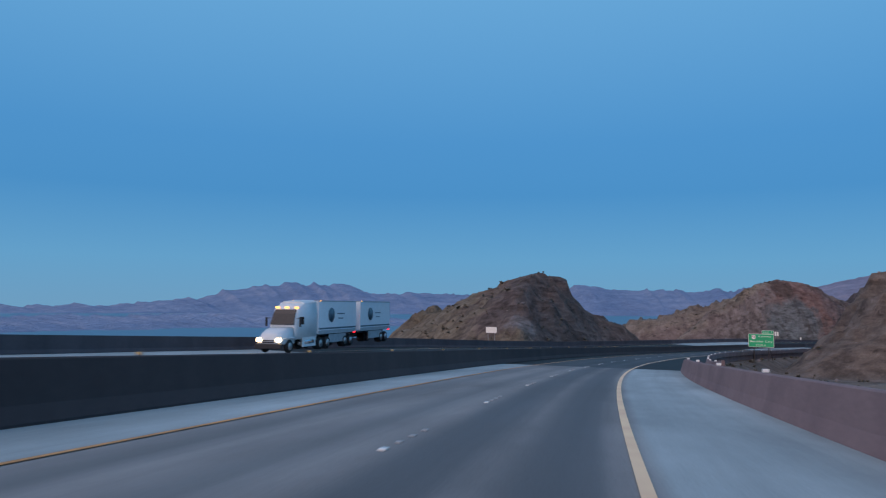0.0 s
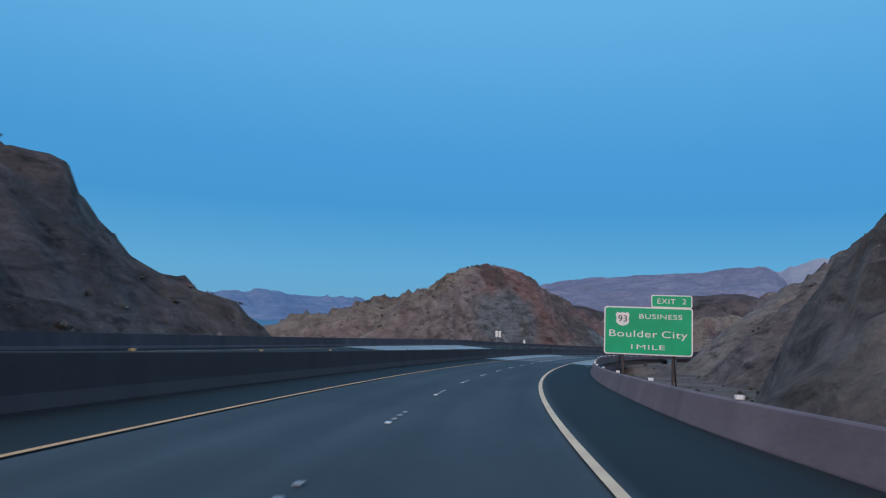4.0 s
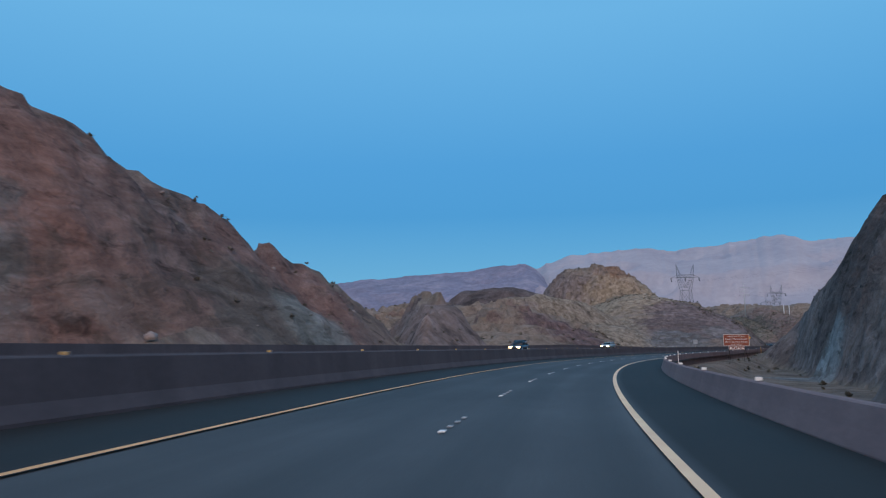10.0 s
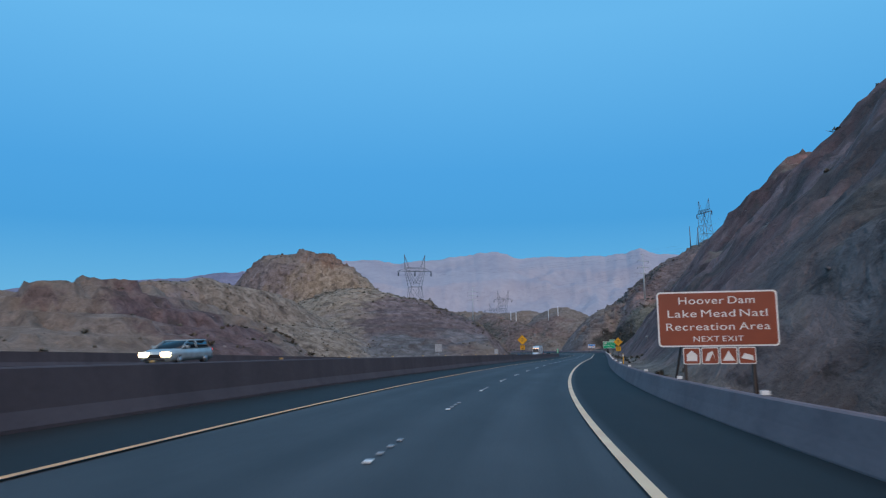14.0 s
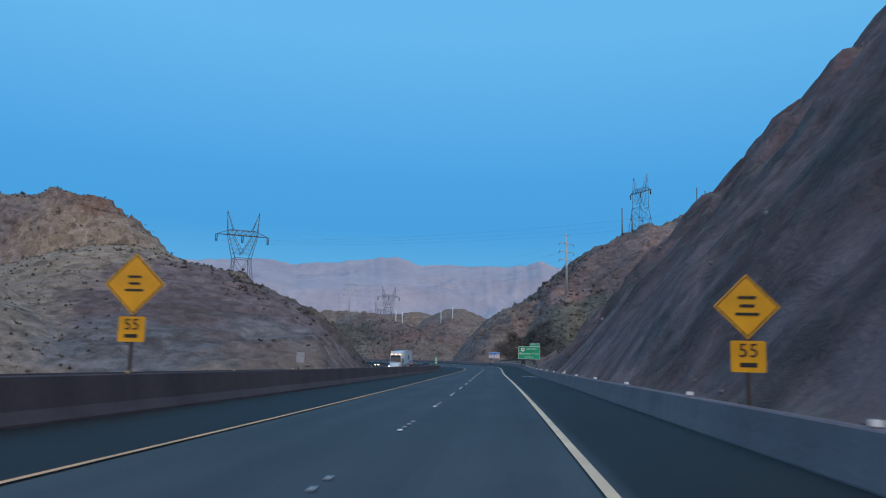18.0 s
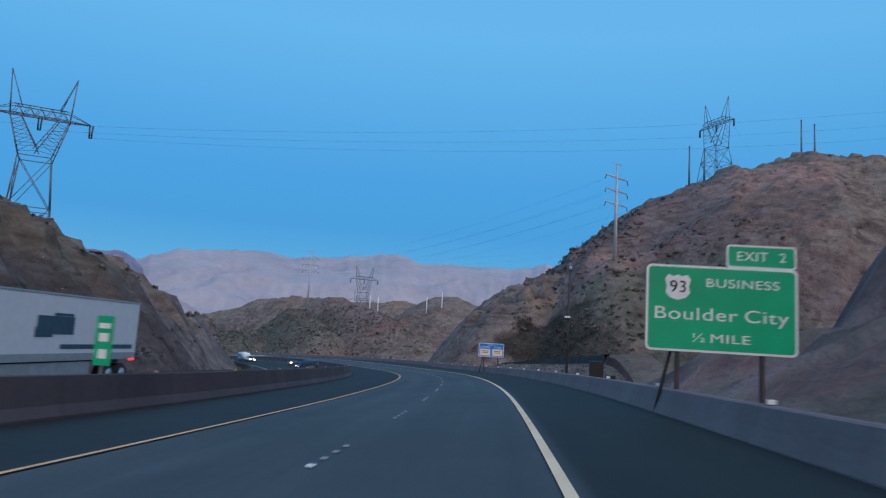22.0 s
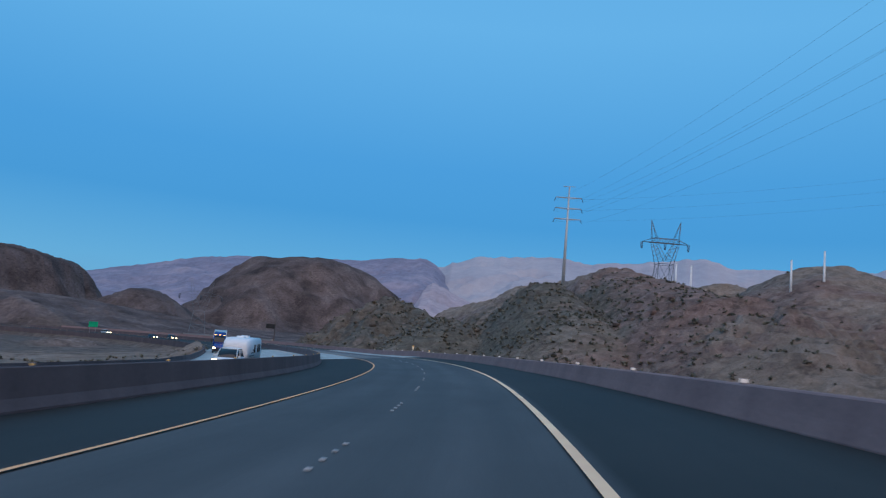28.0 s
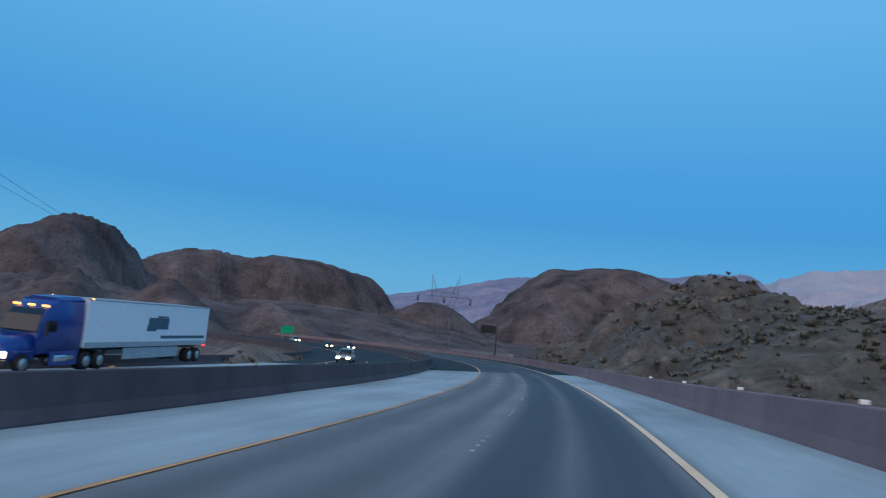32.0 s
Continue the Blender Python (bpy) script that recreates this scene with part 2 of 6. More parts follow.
hill(671.0, 387.7, 3.0, 34.0, 24.0, 20.0, 26.0, 1.50)    # bench under the first pole


# steepness of the right-hand cut along the road
LEAN = [340, 380, 420, 460, 500, 540, 590, 630, 670, 715, 775, 800, 880], [1, 1, 1.025, 0.825, 1.1, 1.012, 1.3, 1.25, 1.056, 0.825, 0.9, 1, 0.55]


def ground(x, y, detail=True):
    """Height of the ground."""
    x, y = np.asarray(x, float), np.asarray(y, float)
    shape = x.shape
    x, y = x.ravel(), y.ravel()
    pick = slice(None, None, 8)
    near = np.empty(len(x), np.int64)
    for k in range(0, len(x), 20000):
        q = slice(k, k + 20000)
        near[q] = np.argmin((x[q, None] - line[None, pick, 0]) ** 2 + (y[q, None] - line[None, pick, 1]) ** 2, 1) * 8
    a = HEAD[near]
    dx, dy = x - line[near, 0], y - line[near, 1]
    n = dx * np.sin(a) - dy * np.cos(a)
    s = SS[near] + dx * np.cos(a) + dy * np.sin(a)
    n = np.where(np.abs(s - SS[near]) > 20, np.sign(n) * np.hypot(dx, dy), n)
    sr = np.clip(s, S0, S1)
    level = road(sr, np.clip(n, -26, 9))[:, 2]
    beyond = np.maximum(np.maximum(n - EDGE_R - 0.4, EDGE_L - 0.4 - n), 0)
    rough = fbm(x, y, 60, 5, 3) if detail else 0.0
    basin = smooth(230, 900, -0.42 * x + 0.91 * y)
    shore = 13 * smooth(0, 160, -0.937 * (x + 440) + 0.348 * (y - 990) + 120 * rough)
    base = level - 2.5 - np.minimum(beyond, 300) * 0.02 + 4 * rough * smooth(0, 60, beyond)
    east = smooth(250, 450, x) * (1 - smooth(1700, 2300, y))
    base = base + (np.maximum(shore - 62, -62 + 19 * east) - base) * basin
    base = np.where(east > 0.5, np.maximum(base, -46 + 2.5 * rough), base)
    hill, crown = np.full(len(x), -1e9), np.zeros(len(x))
    warp = fbm(x, y, 35, 4, 11) if detail else 0.0
    warp2 = fbm(x, y, 90, 3, 23) if detail else 0.0
    for cx, cy, top, long, short, turn, foot, power in HILLS:
        c, q = math.cos(math.radians(turn)), math.sin(math.radians(turn))
        u, v = ((x - cx) * c + (y - cy) * q) / long, (-(x - cx) * q + (y - cy) * c) / short
        r = np.sqrt(u * u + v * v + 0.02) * (1 + 0.10 * warp2)
        here = top - foot * r ** power + np.minimum(foot, 60) * 0.07 * warp
        if cx < 30:
            here = np.where(n < 0, here, -1e9)      # the first knoll ends at the road
        if 360 < cx < 380:
            here = np.where(n > 0, here, -1e9)      # and so does the long crest
        crown = np.where(here > hill, top, crown)
        hill = np.maximum(hill, here)
    natural = np.maximum(base, hill)
    rise = natural - base
    gully = fbm(x, y, 70, 5, 51, True) - 0.35
    crag = fbm(x, y, 17, 5, 31, True) - 0.3
    knobs = np.clip(fbm(x, y, 9, 4, 61) - 0.12, 0, 1)
    close = 1 - smooth(150, 420, beyond)
    rocky = np.clip(0.55 + 1.6 * fbm(x, y, 75, 3, 131), 0.12, 1.25)
    for cx, cy, reach in SMOOTH_SLOPES:
        rocky = rocky * (1 - 0.85 * smooth(reach, reach * 0.6, np.hypot(x - cx, y - cy)))
    for cx, cy, reach in CRAGS:
        rocky = np.maximum(rocky, 1.3 * smooth(reach, reach * 0.5, np.hypot(x - cx, y - cy)))
    crag, knobs = crag * (0.3 + 0.7 * close) * rocky, knobs * close * rocky
    natural = natural + gully * (1 - 0.65 * smooth(880, 1050, y)) * np.clip(rise * 0.14, 0, 9) * smooth(25, 160, beyond) + crag * np.clip(rise * 0.14, 0, 2.2) + knobs * np.clip(rise * 0.25, 0, 2.8)
    ledge = smooth(-0.06, 0.06, fbm(x, y, 22, 5, 91)) + 0.6 * smooth(-0.07, 0.07, fbm(x, y, 11, 4, 95)) - 0.8
    natural = natural + ledge * close * rocky * np.clip(rise * 0.16, 0, 2.4)
    step = 2.6 + 0.8 * warp2
    tread = natural / step + 1.5 * warp
    natural = natural + (0.25 + 0.55 * rocky) * np.sin(6.283 * tread + 0.7 * np.sin(6.283 * tread)) * np.clip(rise * 0.08, 0, 1)
    eroded = smooth(880, 1050, y) * np.clip(rise / 45, 0, 1) * smooth(10, 48, crown - natural)
    natural = natural - eroded * (30 * np.clip(0.5 - fbm(x, y, 170, 4, 141, True), 0, 1) + 15 * np.clip(0.5 - fbm(x + 0.6 * y, y, 75, 3, 151, True), 0, 1))
    natural = natural + eroded * 2.5 * np.sin(natural / 3.4 + 3 * warp2)
    natural = np.minimum(natural, 2.2 + 0.7 * np.maximum(np.hypot(x - 672.4, y - 388.0) - 5.0, 0))    # graded pad at the pole's foot
    face = fbm(x, y, 22, 5, 41) if detail else 0.0
    lean = np.where(n > 0, 0.98 * np.interp(sr, *LEAN), 1.12)
    cut = level - 0.2 + np.maximum(beyond - np.where(n > 0, 3.5, 2.0), 0) * lean * (1 + 0.25 * face) + 0.5 * face * smooth(0, 8, beyond)
    broken = np.where(n > 0, np.interp(sr, [150, 200, 330, 400, 640, 670, 745], [1.5, 1.7, 1.6, 0.8, 0.8, 1.3, 1.7]), np.interp(sr, [180, 230, 680, 740], [1.4, 1.0, 1.0, 1.7]))
    cut = cut + 1.5 * broken * (smooth(-0.05, 0.05, fbm(x, y, 15, 5, 99)) - 0.5) * smooth(3, 12, beyond)
    cut = cut + broken * (1.7 * (fbm(x, y, 11, 5, 71, True) - 0.3) + 1.1 * np.clip(fbm(x, y, 4.5, 3, 81), -0.2, 1)) * smooth(2.5, 9, beyond)
    chutes = np.clip(0.42 - fbm(sr + 0.35 * beyond, 0.22 * beyond + np.where(n > 0, 0, 500), 8, 4, 161, True), 0, 1)
    cut = cut - np.where(n > 0, 6.5, 1.5) * np.clip(broken - 0.7, 0, 1) * chutes * smooth(3, 10, beyond)
    fill = level - 0.9 - 0.5 * np.maximum(beyond - 3.0, 0)
    over = np.zeros(len(x))
    for a0, a1 in BRIDGES:
        over = np.maximum(over, smooth(a0 - 6, a0 + 6, sr) * (1 - smooth(a1 - 6, a1 + 6, sr)))
    z = np.minimum(natural, cut)
    z = np.maximum(z, fill - 9 * over)
    inside = smooth(1.5, 0.0, beyond)
    z = np.where(beyond < 1.5, np.minimum(z, level - 0.9) * inside + z * (1 - inside), z) - np.where(beyond < 0.1, 6 * over, 0)
    return z.reshape(shape)

# ---- materials ----
def shader(name):
    m = bpy.data.materials.new(name)
    m.use_nodes = True
    return m, m.node_tree, m.node_tree.nodes["Principled BSDF"]


def node(tree, kind, **given):
    n = tree.nodes.new(kind)
    for key, value in given.items():
        n.inputs[key].default_value = value
    return n


def plain(name, colour, rough=0.6, metal=0.0, glow=0.0, grain=0.12, size=3.0):
    """A paint or metal with a little uneven tone."""
    m, t, p = shader(name)
    p.inputs["Roughness"].default_value, p.inputs["Metallic"].default_value = rough, metal
    co = node(t, "ShaderNodeTexCoord")
    no = node(t, "ShaderNodeTexNoise", Scale=size, Detail=6.0)
    t.links.new(co.outputs["Object"], no.inputs["Vector"])
    ramp = node(t, "ShaderNodeValToRGB")
    for k, f in ((0, 1 - grain), (1, 1 + grain)):
        ramp.color_ramp.elements[k].color = (*[min(1, c * f) for c in colour], 1)
    ramp.color_ramp.elements[0].position, ramp.color_ramp.elements[1].position = 0.35, 0.65
    t.links.new(no.outputs["Fac"], ramp.inputs["Fac"])
    t.links.new(ramp.outputs["Color"], p.inputs["Base Color"])
    if glow:
        p.inputs["Emission Color"].default_value = (*colour, 1)
        p.inputs["Emission Strength"].default_value = glow
    return m


def layered(name, tones, scale, rough=0.9, bump=0.4, fine=12.0, stretch=(1, 1, 1), blotch=0.12, distance=0.05):
    """A mineral surface: tones by coarse noise, speckle by fine noise, relief by both. In metres of the world."""
    m, t, p = shader(name)
    p.inputs["Roughness"].default_value = rough
    geo = node(t, "ShaderNodeNewGeometry")
    mp = node(t, "ShaderNodeMapping", Scale=stretch)
    t.links.new(geo.outputs["Position"], mp.inputs["Vector"])
    big = node(t, "ShaderNodeTexNoise", Scale=scale, Detail=8.0, Roughness=0.62, Distortion=0.4)
    small = node(t, "ShaderNodeTexNoise", Scale=fine, Detail=4.0, Roughness=0.7)
    for n in (big, small):
        t.links.new(mp.outputs[0], n.inputs["Vector"])
    ramp = node(t, "ShaderNodeValToRGB")
    e = ramp.color_ramp.elements
    while len(e) < len(tones):
        e.new(0.5)
    for k, c in enumerate(tones):
        e[k].position, e[k].color = 0.3 + 0.4 * k / (len(tones) - 1), (*c, 1)
    t.links.new(big.outputs["Fac"], ramp.inputs["Fac"])
    mix = node(t, "ShaderNodeMix")
    mix.data_type, mix.blend_type = "RGBA", "OVERLAY"
    mix.inputs["Factor"].default_value = blotch * 4
    t.links.new(ramp.outputs["Color"], mix.inputs["A"])
    t.links.new(small.outputs["Fac"], mix.inputs["B"])
    t.links.new(mix.outputs["Result"], p.inputs["Base Color"])
    add = node(t, "ShaderNodeMath")
    t.links.new(big.outputs["Fac"], add.inputs[0])
    t.links.new(small.outputs["Fac"], add.inputs[1])
    b = node(t, "ShaderNodeBump", Strength=bump, Distance=distance)
    t.links.new(add.outputs[0], b.inputs["Height"])
    t.links.new(b.outputs[0], p.inputs["Normal"])
    return m


def desert_ground():
    """Rock where it is steep, gravel where it is flat; each hill with its own colour patches, strata and erosion marks.
    """
    m, t, p = shader("desert_ground")
    p.inputs["Roughness"].default_value = 0.95
    p.inputs["Specular IOR Level"].default_value = 0.15
    geo = node(t, "ShaderNodeNewGeometry")
    pos = geo.outputs["Position"]

    def noise_at(scale, detail=8.0, rough=0.62, twist=0.0, stretch=None, source=None):
        n = node(t, "ShaderNodeTexNoise", Scale=scale, Detail=detail, Roughness=rough, Distortion=twist)
        if stretch:
            mp = node(t, "ShaderNodeMapping", Scale=stretch)
            t.links.new(source or pos, mp.inputs["Vector"])
            t.links.new(mp.outputs[0], n.inputs["Vector"])
        else:
            t.links.new(source or pos, n.inputs["Vector"])
        return n.outputs["Fac"]

    def ramp(source, stops):
        r = node(t, "ShaderNodeValToRGB")
        e = r.color_ramp.elements
        while len(e) < len(stops):
            e.new(0.5)
        for k, (at, c) in enumerate(stops):
            e[k].position, e[k].color = at, (*((c,) * 3 if isinstance(c, (int, float)) else c), 1)
        t.links.new(source, r.inputs["Fac"])
        return r.outputs["Color"]

    def mix(kind, fac, a, b):
        n = node(t, "ShaderNodeMix")
        n.data_type, n.blend_type = "RGBA", kind
        for socket, value in (("Factor", fac), ("A", a), ("B", b)):
            if isinstance(value, (int, float)):
                n.inputs[socket].default_value = value
            elif isinstance(value, tuple):
                n.inputs[socket].default_value = (*value, 1)
            else:
                t.links.new(value, n.inputs[socket])
        return n.outputs["Result"]

    def math_of(kind, a, b=0.0, c=0.0):
        n = node(t, "ShaderNodeMath")
        n.operation = kind
        for k, v in enumerate((a, b, c)):
            if isinstance(v, (int, float)):
                n.inputs[k].default_value = v
            else:
                t.links.new(v, n.inputs[k])
        return n.outputs[0]

    def between(value, low, high, top=1.0):
        n = node(t, "ShaderNodeMapRange", **{"From Min": low, "From Max": high, "To Max": top})
        n.interpolation_type = "SMOOTHSTEP"
        t.links.new(value, n.inputs["Value"])
        return n.outputs["Result"]

    def tones(source, colour, spread=0.3):
        """A colour that runs a little darker and lighter, the light end greyer."""
        r, g, b = colour
        grey = (r + g + b) / 3
        dark, pale = 1 - spread, 1 + spread
        return ramp(source, [(0.32, (r * dark, g * dark * 0.98, b * dark * 0.97)), (0.5, colour), (0.68, tuple(0.8 * pale * q + 0.2 * pale * grey for q in colour))])

    big = noise_at(0.021, 5.0, 0.55, 0.8)
    mid = noise_at(0.085, 8.0, 0.6, 0.7)
    crag = noise_at(0.33, 8.0, 0.66, 0.4)
    grit = noise_at(2.2, 5.0, 0.65)
    strata = noise_at(0.16, 7.0, 0.6, 0.9, (1.0, 1.0, 3.6))
    place = node(t, "ShaderNodeSeparateXYZ")
    t.links.new(pos, place.inputs[0])
    px, py, pz = place.outputs[0], place.outputs[1], place.outputs[2]
    up = node(t, "ShaderNodeSeparateXYZ")
    t.links.new(geo.outputs["Normal"], up.inputs[0])

    rock = mix("MIX", between(big, 0.42, 0.60), tones(mid, (0.255, 0.182, 0.160)), tones(crag, (0.265, 0.212, 0.195)))
    sand = tones(mid, (0.315, 0.245, 0.190), 0.2)
    flat = math_of("MULTIPLY_ADD", crag, 0.34, math_of("ADD", up.outputs["Z"], -0.17))
    colour = mix("MIX", between(flat, 0.66, 0.86, 0.85), rock, sand)

    # the long excavated face: marks run down the slope
    along = math_of("ADD", math_of("MULTIPLY", px, 0.966), math_of("MULTIPLY", py, 0.26))
    across = math_of("ADD", math_of("MULTIPLY_ADD", px, 0.26, -0.26 * 430), math_of("MULTIPLY_ADD", py, -0.966, 0.966 * 359))
    lean = node(t, "ShaderNodeCombineXYZ")
    t.links.new(math_of("MULTIPLY_ADD", pz, 0.22, along), lean.inputs[0])
    t.links.new(math_of("MULTIPLY", across, 0.10), lean.inputs[1])
    t.links.new(math_of("MULTIPLY", pz, 0.10), lean.inputs[2])
    marks = noise_at(0.17, 6.0, 0.58, 0.35, source=lean.outputs[0])
    broad = noise_at(0.045, 4.0, 0.5, 0.3, source=lean.outputs[0])
    cutting = mix("MIX", between(broad, 0.40, 0.60), tones(marks, (0.225, 0.128, 0.118), 0.48), tones(marks, (0.325, 0.19, 0.172), 0.38))
    cutting = mix("MIX", between(mid, 0.51, 0.64, 0.7), cutting, (0.115, 0.10, 0.088))
    face = math_of("MULTIPLY", between(across, 7.0, 12.0), math_of("MULTIPLY", between(px, 285.0, 330.0), between(px, 590.0, 545.0)))
    colour = mix("MIX", math_of("MULTIPLY", face, between(math_of("ADD", up.outputs["Z"], 0.0), 0.96, 0.82, 0.92)), colour, cutting)

    # colour patches on single hills: centre, reach, colour, how much of it, spread of tone
    for at, reach, tint, amount, spread in (
            ((2, 166, 0), 75, (0.25, 0.195, 0.135), 0.85, 0.25),          # first knoll, olive gravel side
            ((14, 152, 3), 17, (0.25, 0.165, 0.138), 0.85, 0.25),           # bare pinkish rib
            ((38, 172, 4), 44, (0.205, 0.132, 0.11), 0.9, 0.3),           # brown shoulder
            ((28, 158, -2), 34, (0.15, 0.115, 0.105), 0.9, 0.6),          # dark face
            ((14, 143, -2), 5, (0.33, 0.305, 0.30), 0.5, 0.5),          # pale veins low on it
            ((72, 124, -2), 56, (0.215, 0.158, 0.128), 0.85, 0.5),         # rocky cut before the second bridge
            ((152, 308, 5), 27, (0.315, 0.165, 0.132), 0.9, 0.42),         # iron-red crown
            ((178, 312, -4), 26, (0.28, 0.182, 0.16), 0.85, 0.35),       # its lower ridge
            ((143, 303, -5), 17, (0.215, 0.24, 0.238), 0.8, 0.5),       # blue-grey altered rock
            ((184, 319, -5), 17, (0.29, 0.17, 0.145), 0.85, 0.3),         # red band along it
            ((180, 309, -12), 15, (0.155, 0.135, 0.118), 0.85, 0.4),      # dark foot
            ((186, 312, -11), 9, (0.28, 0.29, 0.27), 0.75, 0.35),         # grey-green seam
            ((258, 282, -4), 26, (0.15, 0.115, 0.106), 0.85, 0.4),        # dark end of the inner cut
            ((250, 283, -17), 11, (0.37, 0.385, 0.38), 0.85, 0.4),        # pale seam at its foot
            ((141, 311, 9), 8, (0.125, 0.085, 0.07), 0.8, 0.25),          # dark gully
            ((125, 318, 8), 13, (0.33, 0.26, 0.19), 0.7, 0.2),            # tan shoulder
            ((222, 335, -10), 24, (0.305, 0.222, 0.2), 0.85, 0.22),       # pointed peak
            ((342, 402, -15), 26, (0.205, 0.132, 0.132), 0.85, 0.25),     # maroon foot
            ((512, 490, 8), 58, (0.40, 0.315, 0.225), 0.9, 0.22),           # pale gravel under the dome
            ((440, 466, -6), 60, (0.38, 0.31, 0.235), 0.8, 0.25),         # gravel slope beside it
            ((546, 518, 25), 24, (0.31, 0.195, 0.14), 0.9, 0.3),          # rust cap of the dome
            ((506, 440, -6), 42, (0.245, 0.182, 0.178), 0.95, 0.24),      # purple-grey nose
            ((480, 434, -15), 32, (0.19, 0.145, 0.142), 0.85, 0.4),     # its foot
            ((538, 428, -16), 34, (0.145, 0.112, 0.105), 0.85, 0.45),       # its dark end
            ((464, 430, -20), 22, (0.225, 0.222, 0.222), 0.8, 0.45),         # pale veins low in the cut
            ((492, 421, -17), 14, (0.25, 0.235, 0.232), 0.7, 0.45),
            ((540, 442, -7), 24, (0.235, 0.19, 0.14), 0.8, 0.35),         # tan top above it
            ((597, 458, -23), 24, (0.185, 0.178, 0.18), 0.85, 0.45),       # grey cut below the tower
            ((630, 480, -27), 24, (0.21, 0.2, 0.2), 0.8, 0.5),
            ((690, 372, 20), 62, (0.25, 0.17, 0.155), 0.85, 0.36),       # rocks over the pole
            ((706, 348, 32), 26, (0.42, 0.27, 0.225), 0.85, 0.18),       # bare saddle
            ((673, 387, 4), 15, (0.45, 0.285, 0.24), 0.95, 0.14),         # bare pad at the pole's foot
            ((612, 372, -8), 46, (0.185, 0.18, 0.137), 0.85, 0.3),        # olive growth on the near slope
            ((650, 376, -8), 26, (0.195, 0.19, 0.145), 0.85, 0.3),
            ((648, 395, -17), 10, (0.34, 0.31, 0.3), 0.7, 0.35),          # pale veins at its foot
            ((662, 422, -14), 20, (0.255, 0.195, 0.17), 0.9, 0.5),        # pale crag over the barrier
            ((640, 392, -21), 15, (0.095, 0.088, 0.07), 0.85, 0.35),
            ((640, 494, -22), 30, (0.205, 0.178, 0.142), 0.85, 0.35),     # olive top of the grey cut
            ((150, 190, 0), 60, (0.245, 0.175, 0.152), 0.85, 0.42),       # dark knobs inside the first bends
            ((215, 232, 5), 60, (0.25, 0.196, 0.17), 0.8, 0.42),
            ((827, 542, -11), 85, (0.275, 0.185, 0.16), 0.85, 0.32),       # brown hills by the last bend
            ((809, 557, -13), 9, (0.42, 0.27, 0.215), 0.85, 0.15),        # bare reddish track
            ((792, 546, -23), 30, (0.23, 0.21, 0.165), 0.7, 0.3),         # olive foot
            ((735, 715, -42), 95, (0.165, 0.14, 0.125), 0.9, 0.3),       # gravel flats
            ((725, 830, -42), 110, (0.15, 0.122, 0.11), 0.9, 0.3),
            ((728, 768, -42), 9, (0.62, 0.57, 0.55), 0.9, 0.15),          # bare white bank
            ((735, 693, -39), 20, (0.26, 0.20, 0.175), 0.9, 0.2),         # mound
            ((812, 584, -21), 62, (0.15, 0.14, 0.112), 0.9, 0.25),        # olive slope along the last barrier
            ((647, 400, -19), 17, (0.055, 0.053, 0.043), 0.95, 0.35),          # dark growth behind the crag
            ((806, 622, -22), 56, (0.165, 0.15, 0.126), 0.85, 0.34)):     # last knob
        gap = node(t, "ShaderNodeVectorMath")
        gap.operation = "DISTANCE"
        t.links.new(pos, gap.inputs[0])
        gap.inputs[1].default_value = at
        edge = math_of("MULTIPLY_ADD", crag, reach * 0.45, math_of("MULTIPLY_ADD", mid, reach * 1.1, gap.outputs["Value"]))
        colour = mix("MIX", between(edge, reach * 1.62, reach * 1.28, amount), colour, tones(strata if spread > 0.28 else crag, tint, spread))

    # dark volcanic range north of the interchange, fluted
    flutes = noise_at(0.03, 7.0, 0.55, 0.4, (1.0, 1.0, 0.22))
    lava = mix("MIX", between(big, 0.40, 0.60), tones(flutes, (0.118, 0.092, 0.09), 0.55), tones(flutes, (0.172, 0.13, 0.122), 0.48))
    colour = mix("MIX", between(math_of("MULTIPLY_ADD", mid, 160.0, py), 890.0, 1010.0), colour, lava)

    # ledge shadows painted as dark crack lines; desert varnish and scree in patches
    patch = noise_at(0.13, 8.0, 0.66, 0.9)
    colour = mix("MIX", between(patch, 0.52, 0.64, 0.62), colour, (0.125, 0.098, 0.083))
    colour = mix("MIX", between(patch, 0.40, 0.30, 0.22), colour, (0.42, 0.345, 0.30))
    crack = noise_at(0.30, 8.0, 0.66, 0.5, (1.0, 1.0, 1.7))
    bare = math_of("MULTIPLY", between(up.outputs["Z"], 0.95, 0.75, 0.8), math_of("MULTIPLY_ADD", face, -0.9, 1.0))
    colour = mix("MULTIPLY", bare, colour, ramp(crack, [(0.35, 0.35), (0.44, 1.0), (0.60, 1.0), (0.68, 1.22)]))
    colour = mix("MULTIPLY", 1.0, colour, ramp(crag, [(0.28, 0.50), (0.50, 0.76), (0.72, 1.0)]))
    colour = mix("OVERLAY", 0.35, colour, grit)
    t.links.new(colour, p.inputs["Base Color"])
    relief = math_of("MULTIPLY_ADD", crag, 2.2, math_of("MULTIPLY_ADD", math_of("MULTIPLY", crack, math_of("MULTIPLY_ADD", face, -0.8, 1.0)), 1.2, math_of("MULTIPLY", grit, 0.35)))
    b = node(t, "ShaderNodeBump", Strength=0.75, Distance=0.7)
    t.links.new(relief, b.inputs["Height"])
    t.links.new(b.outputs[0], p.inputs["Normal"])
    return m


ROCK = desert_ground()


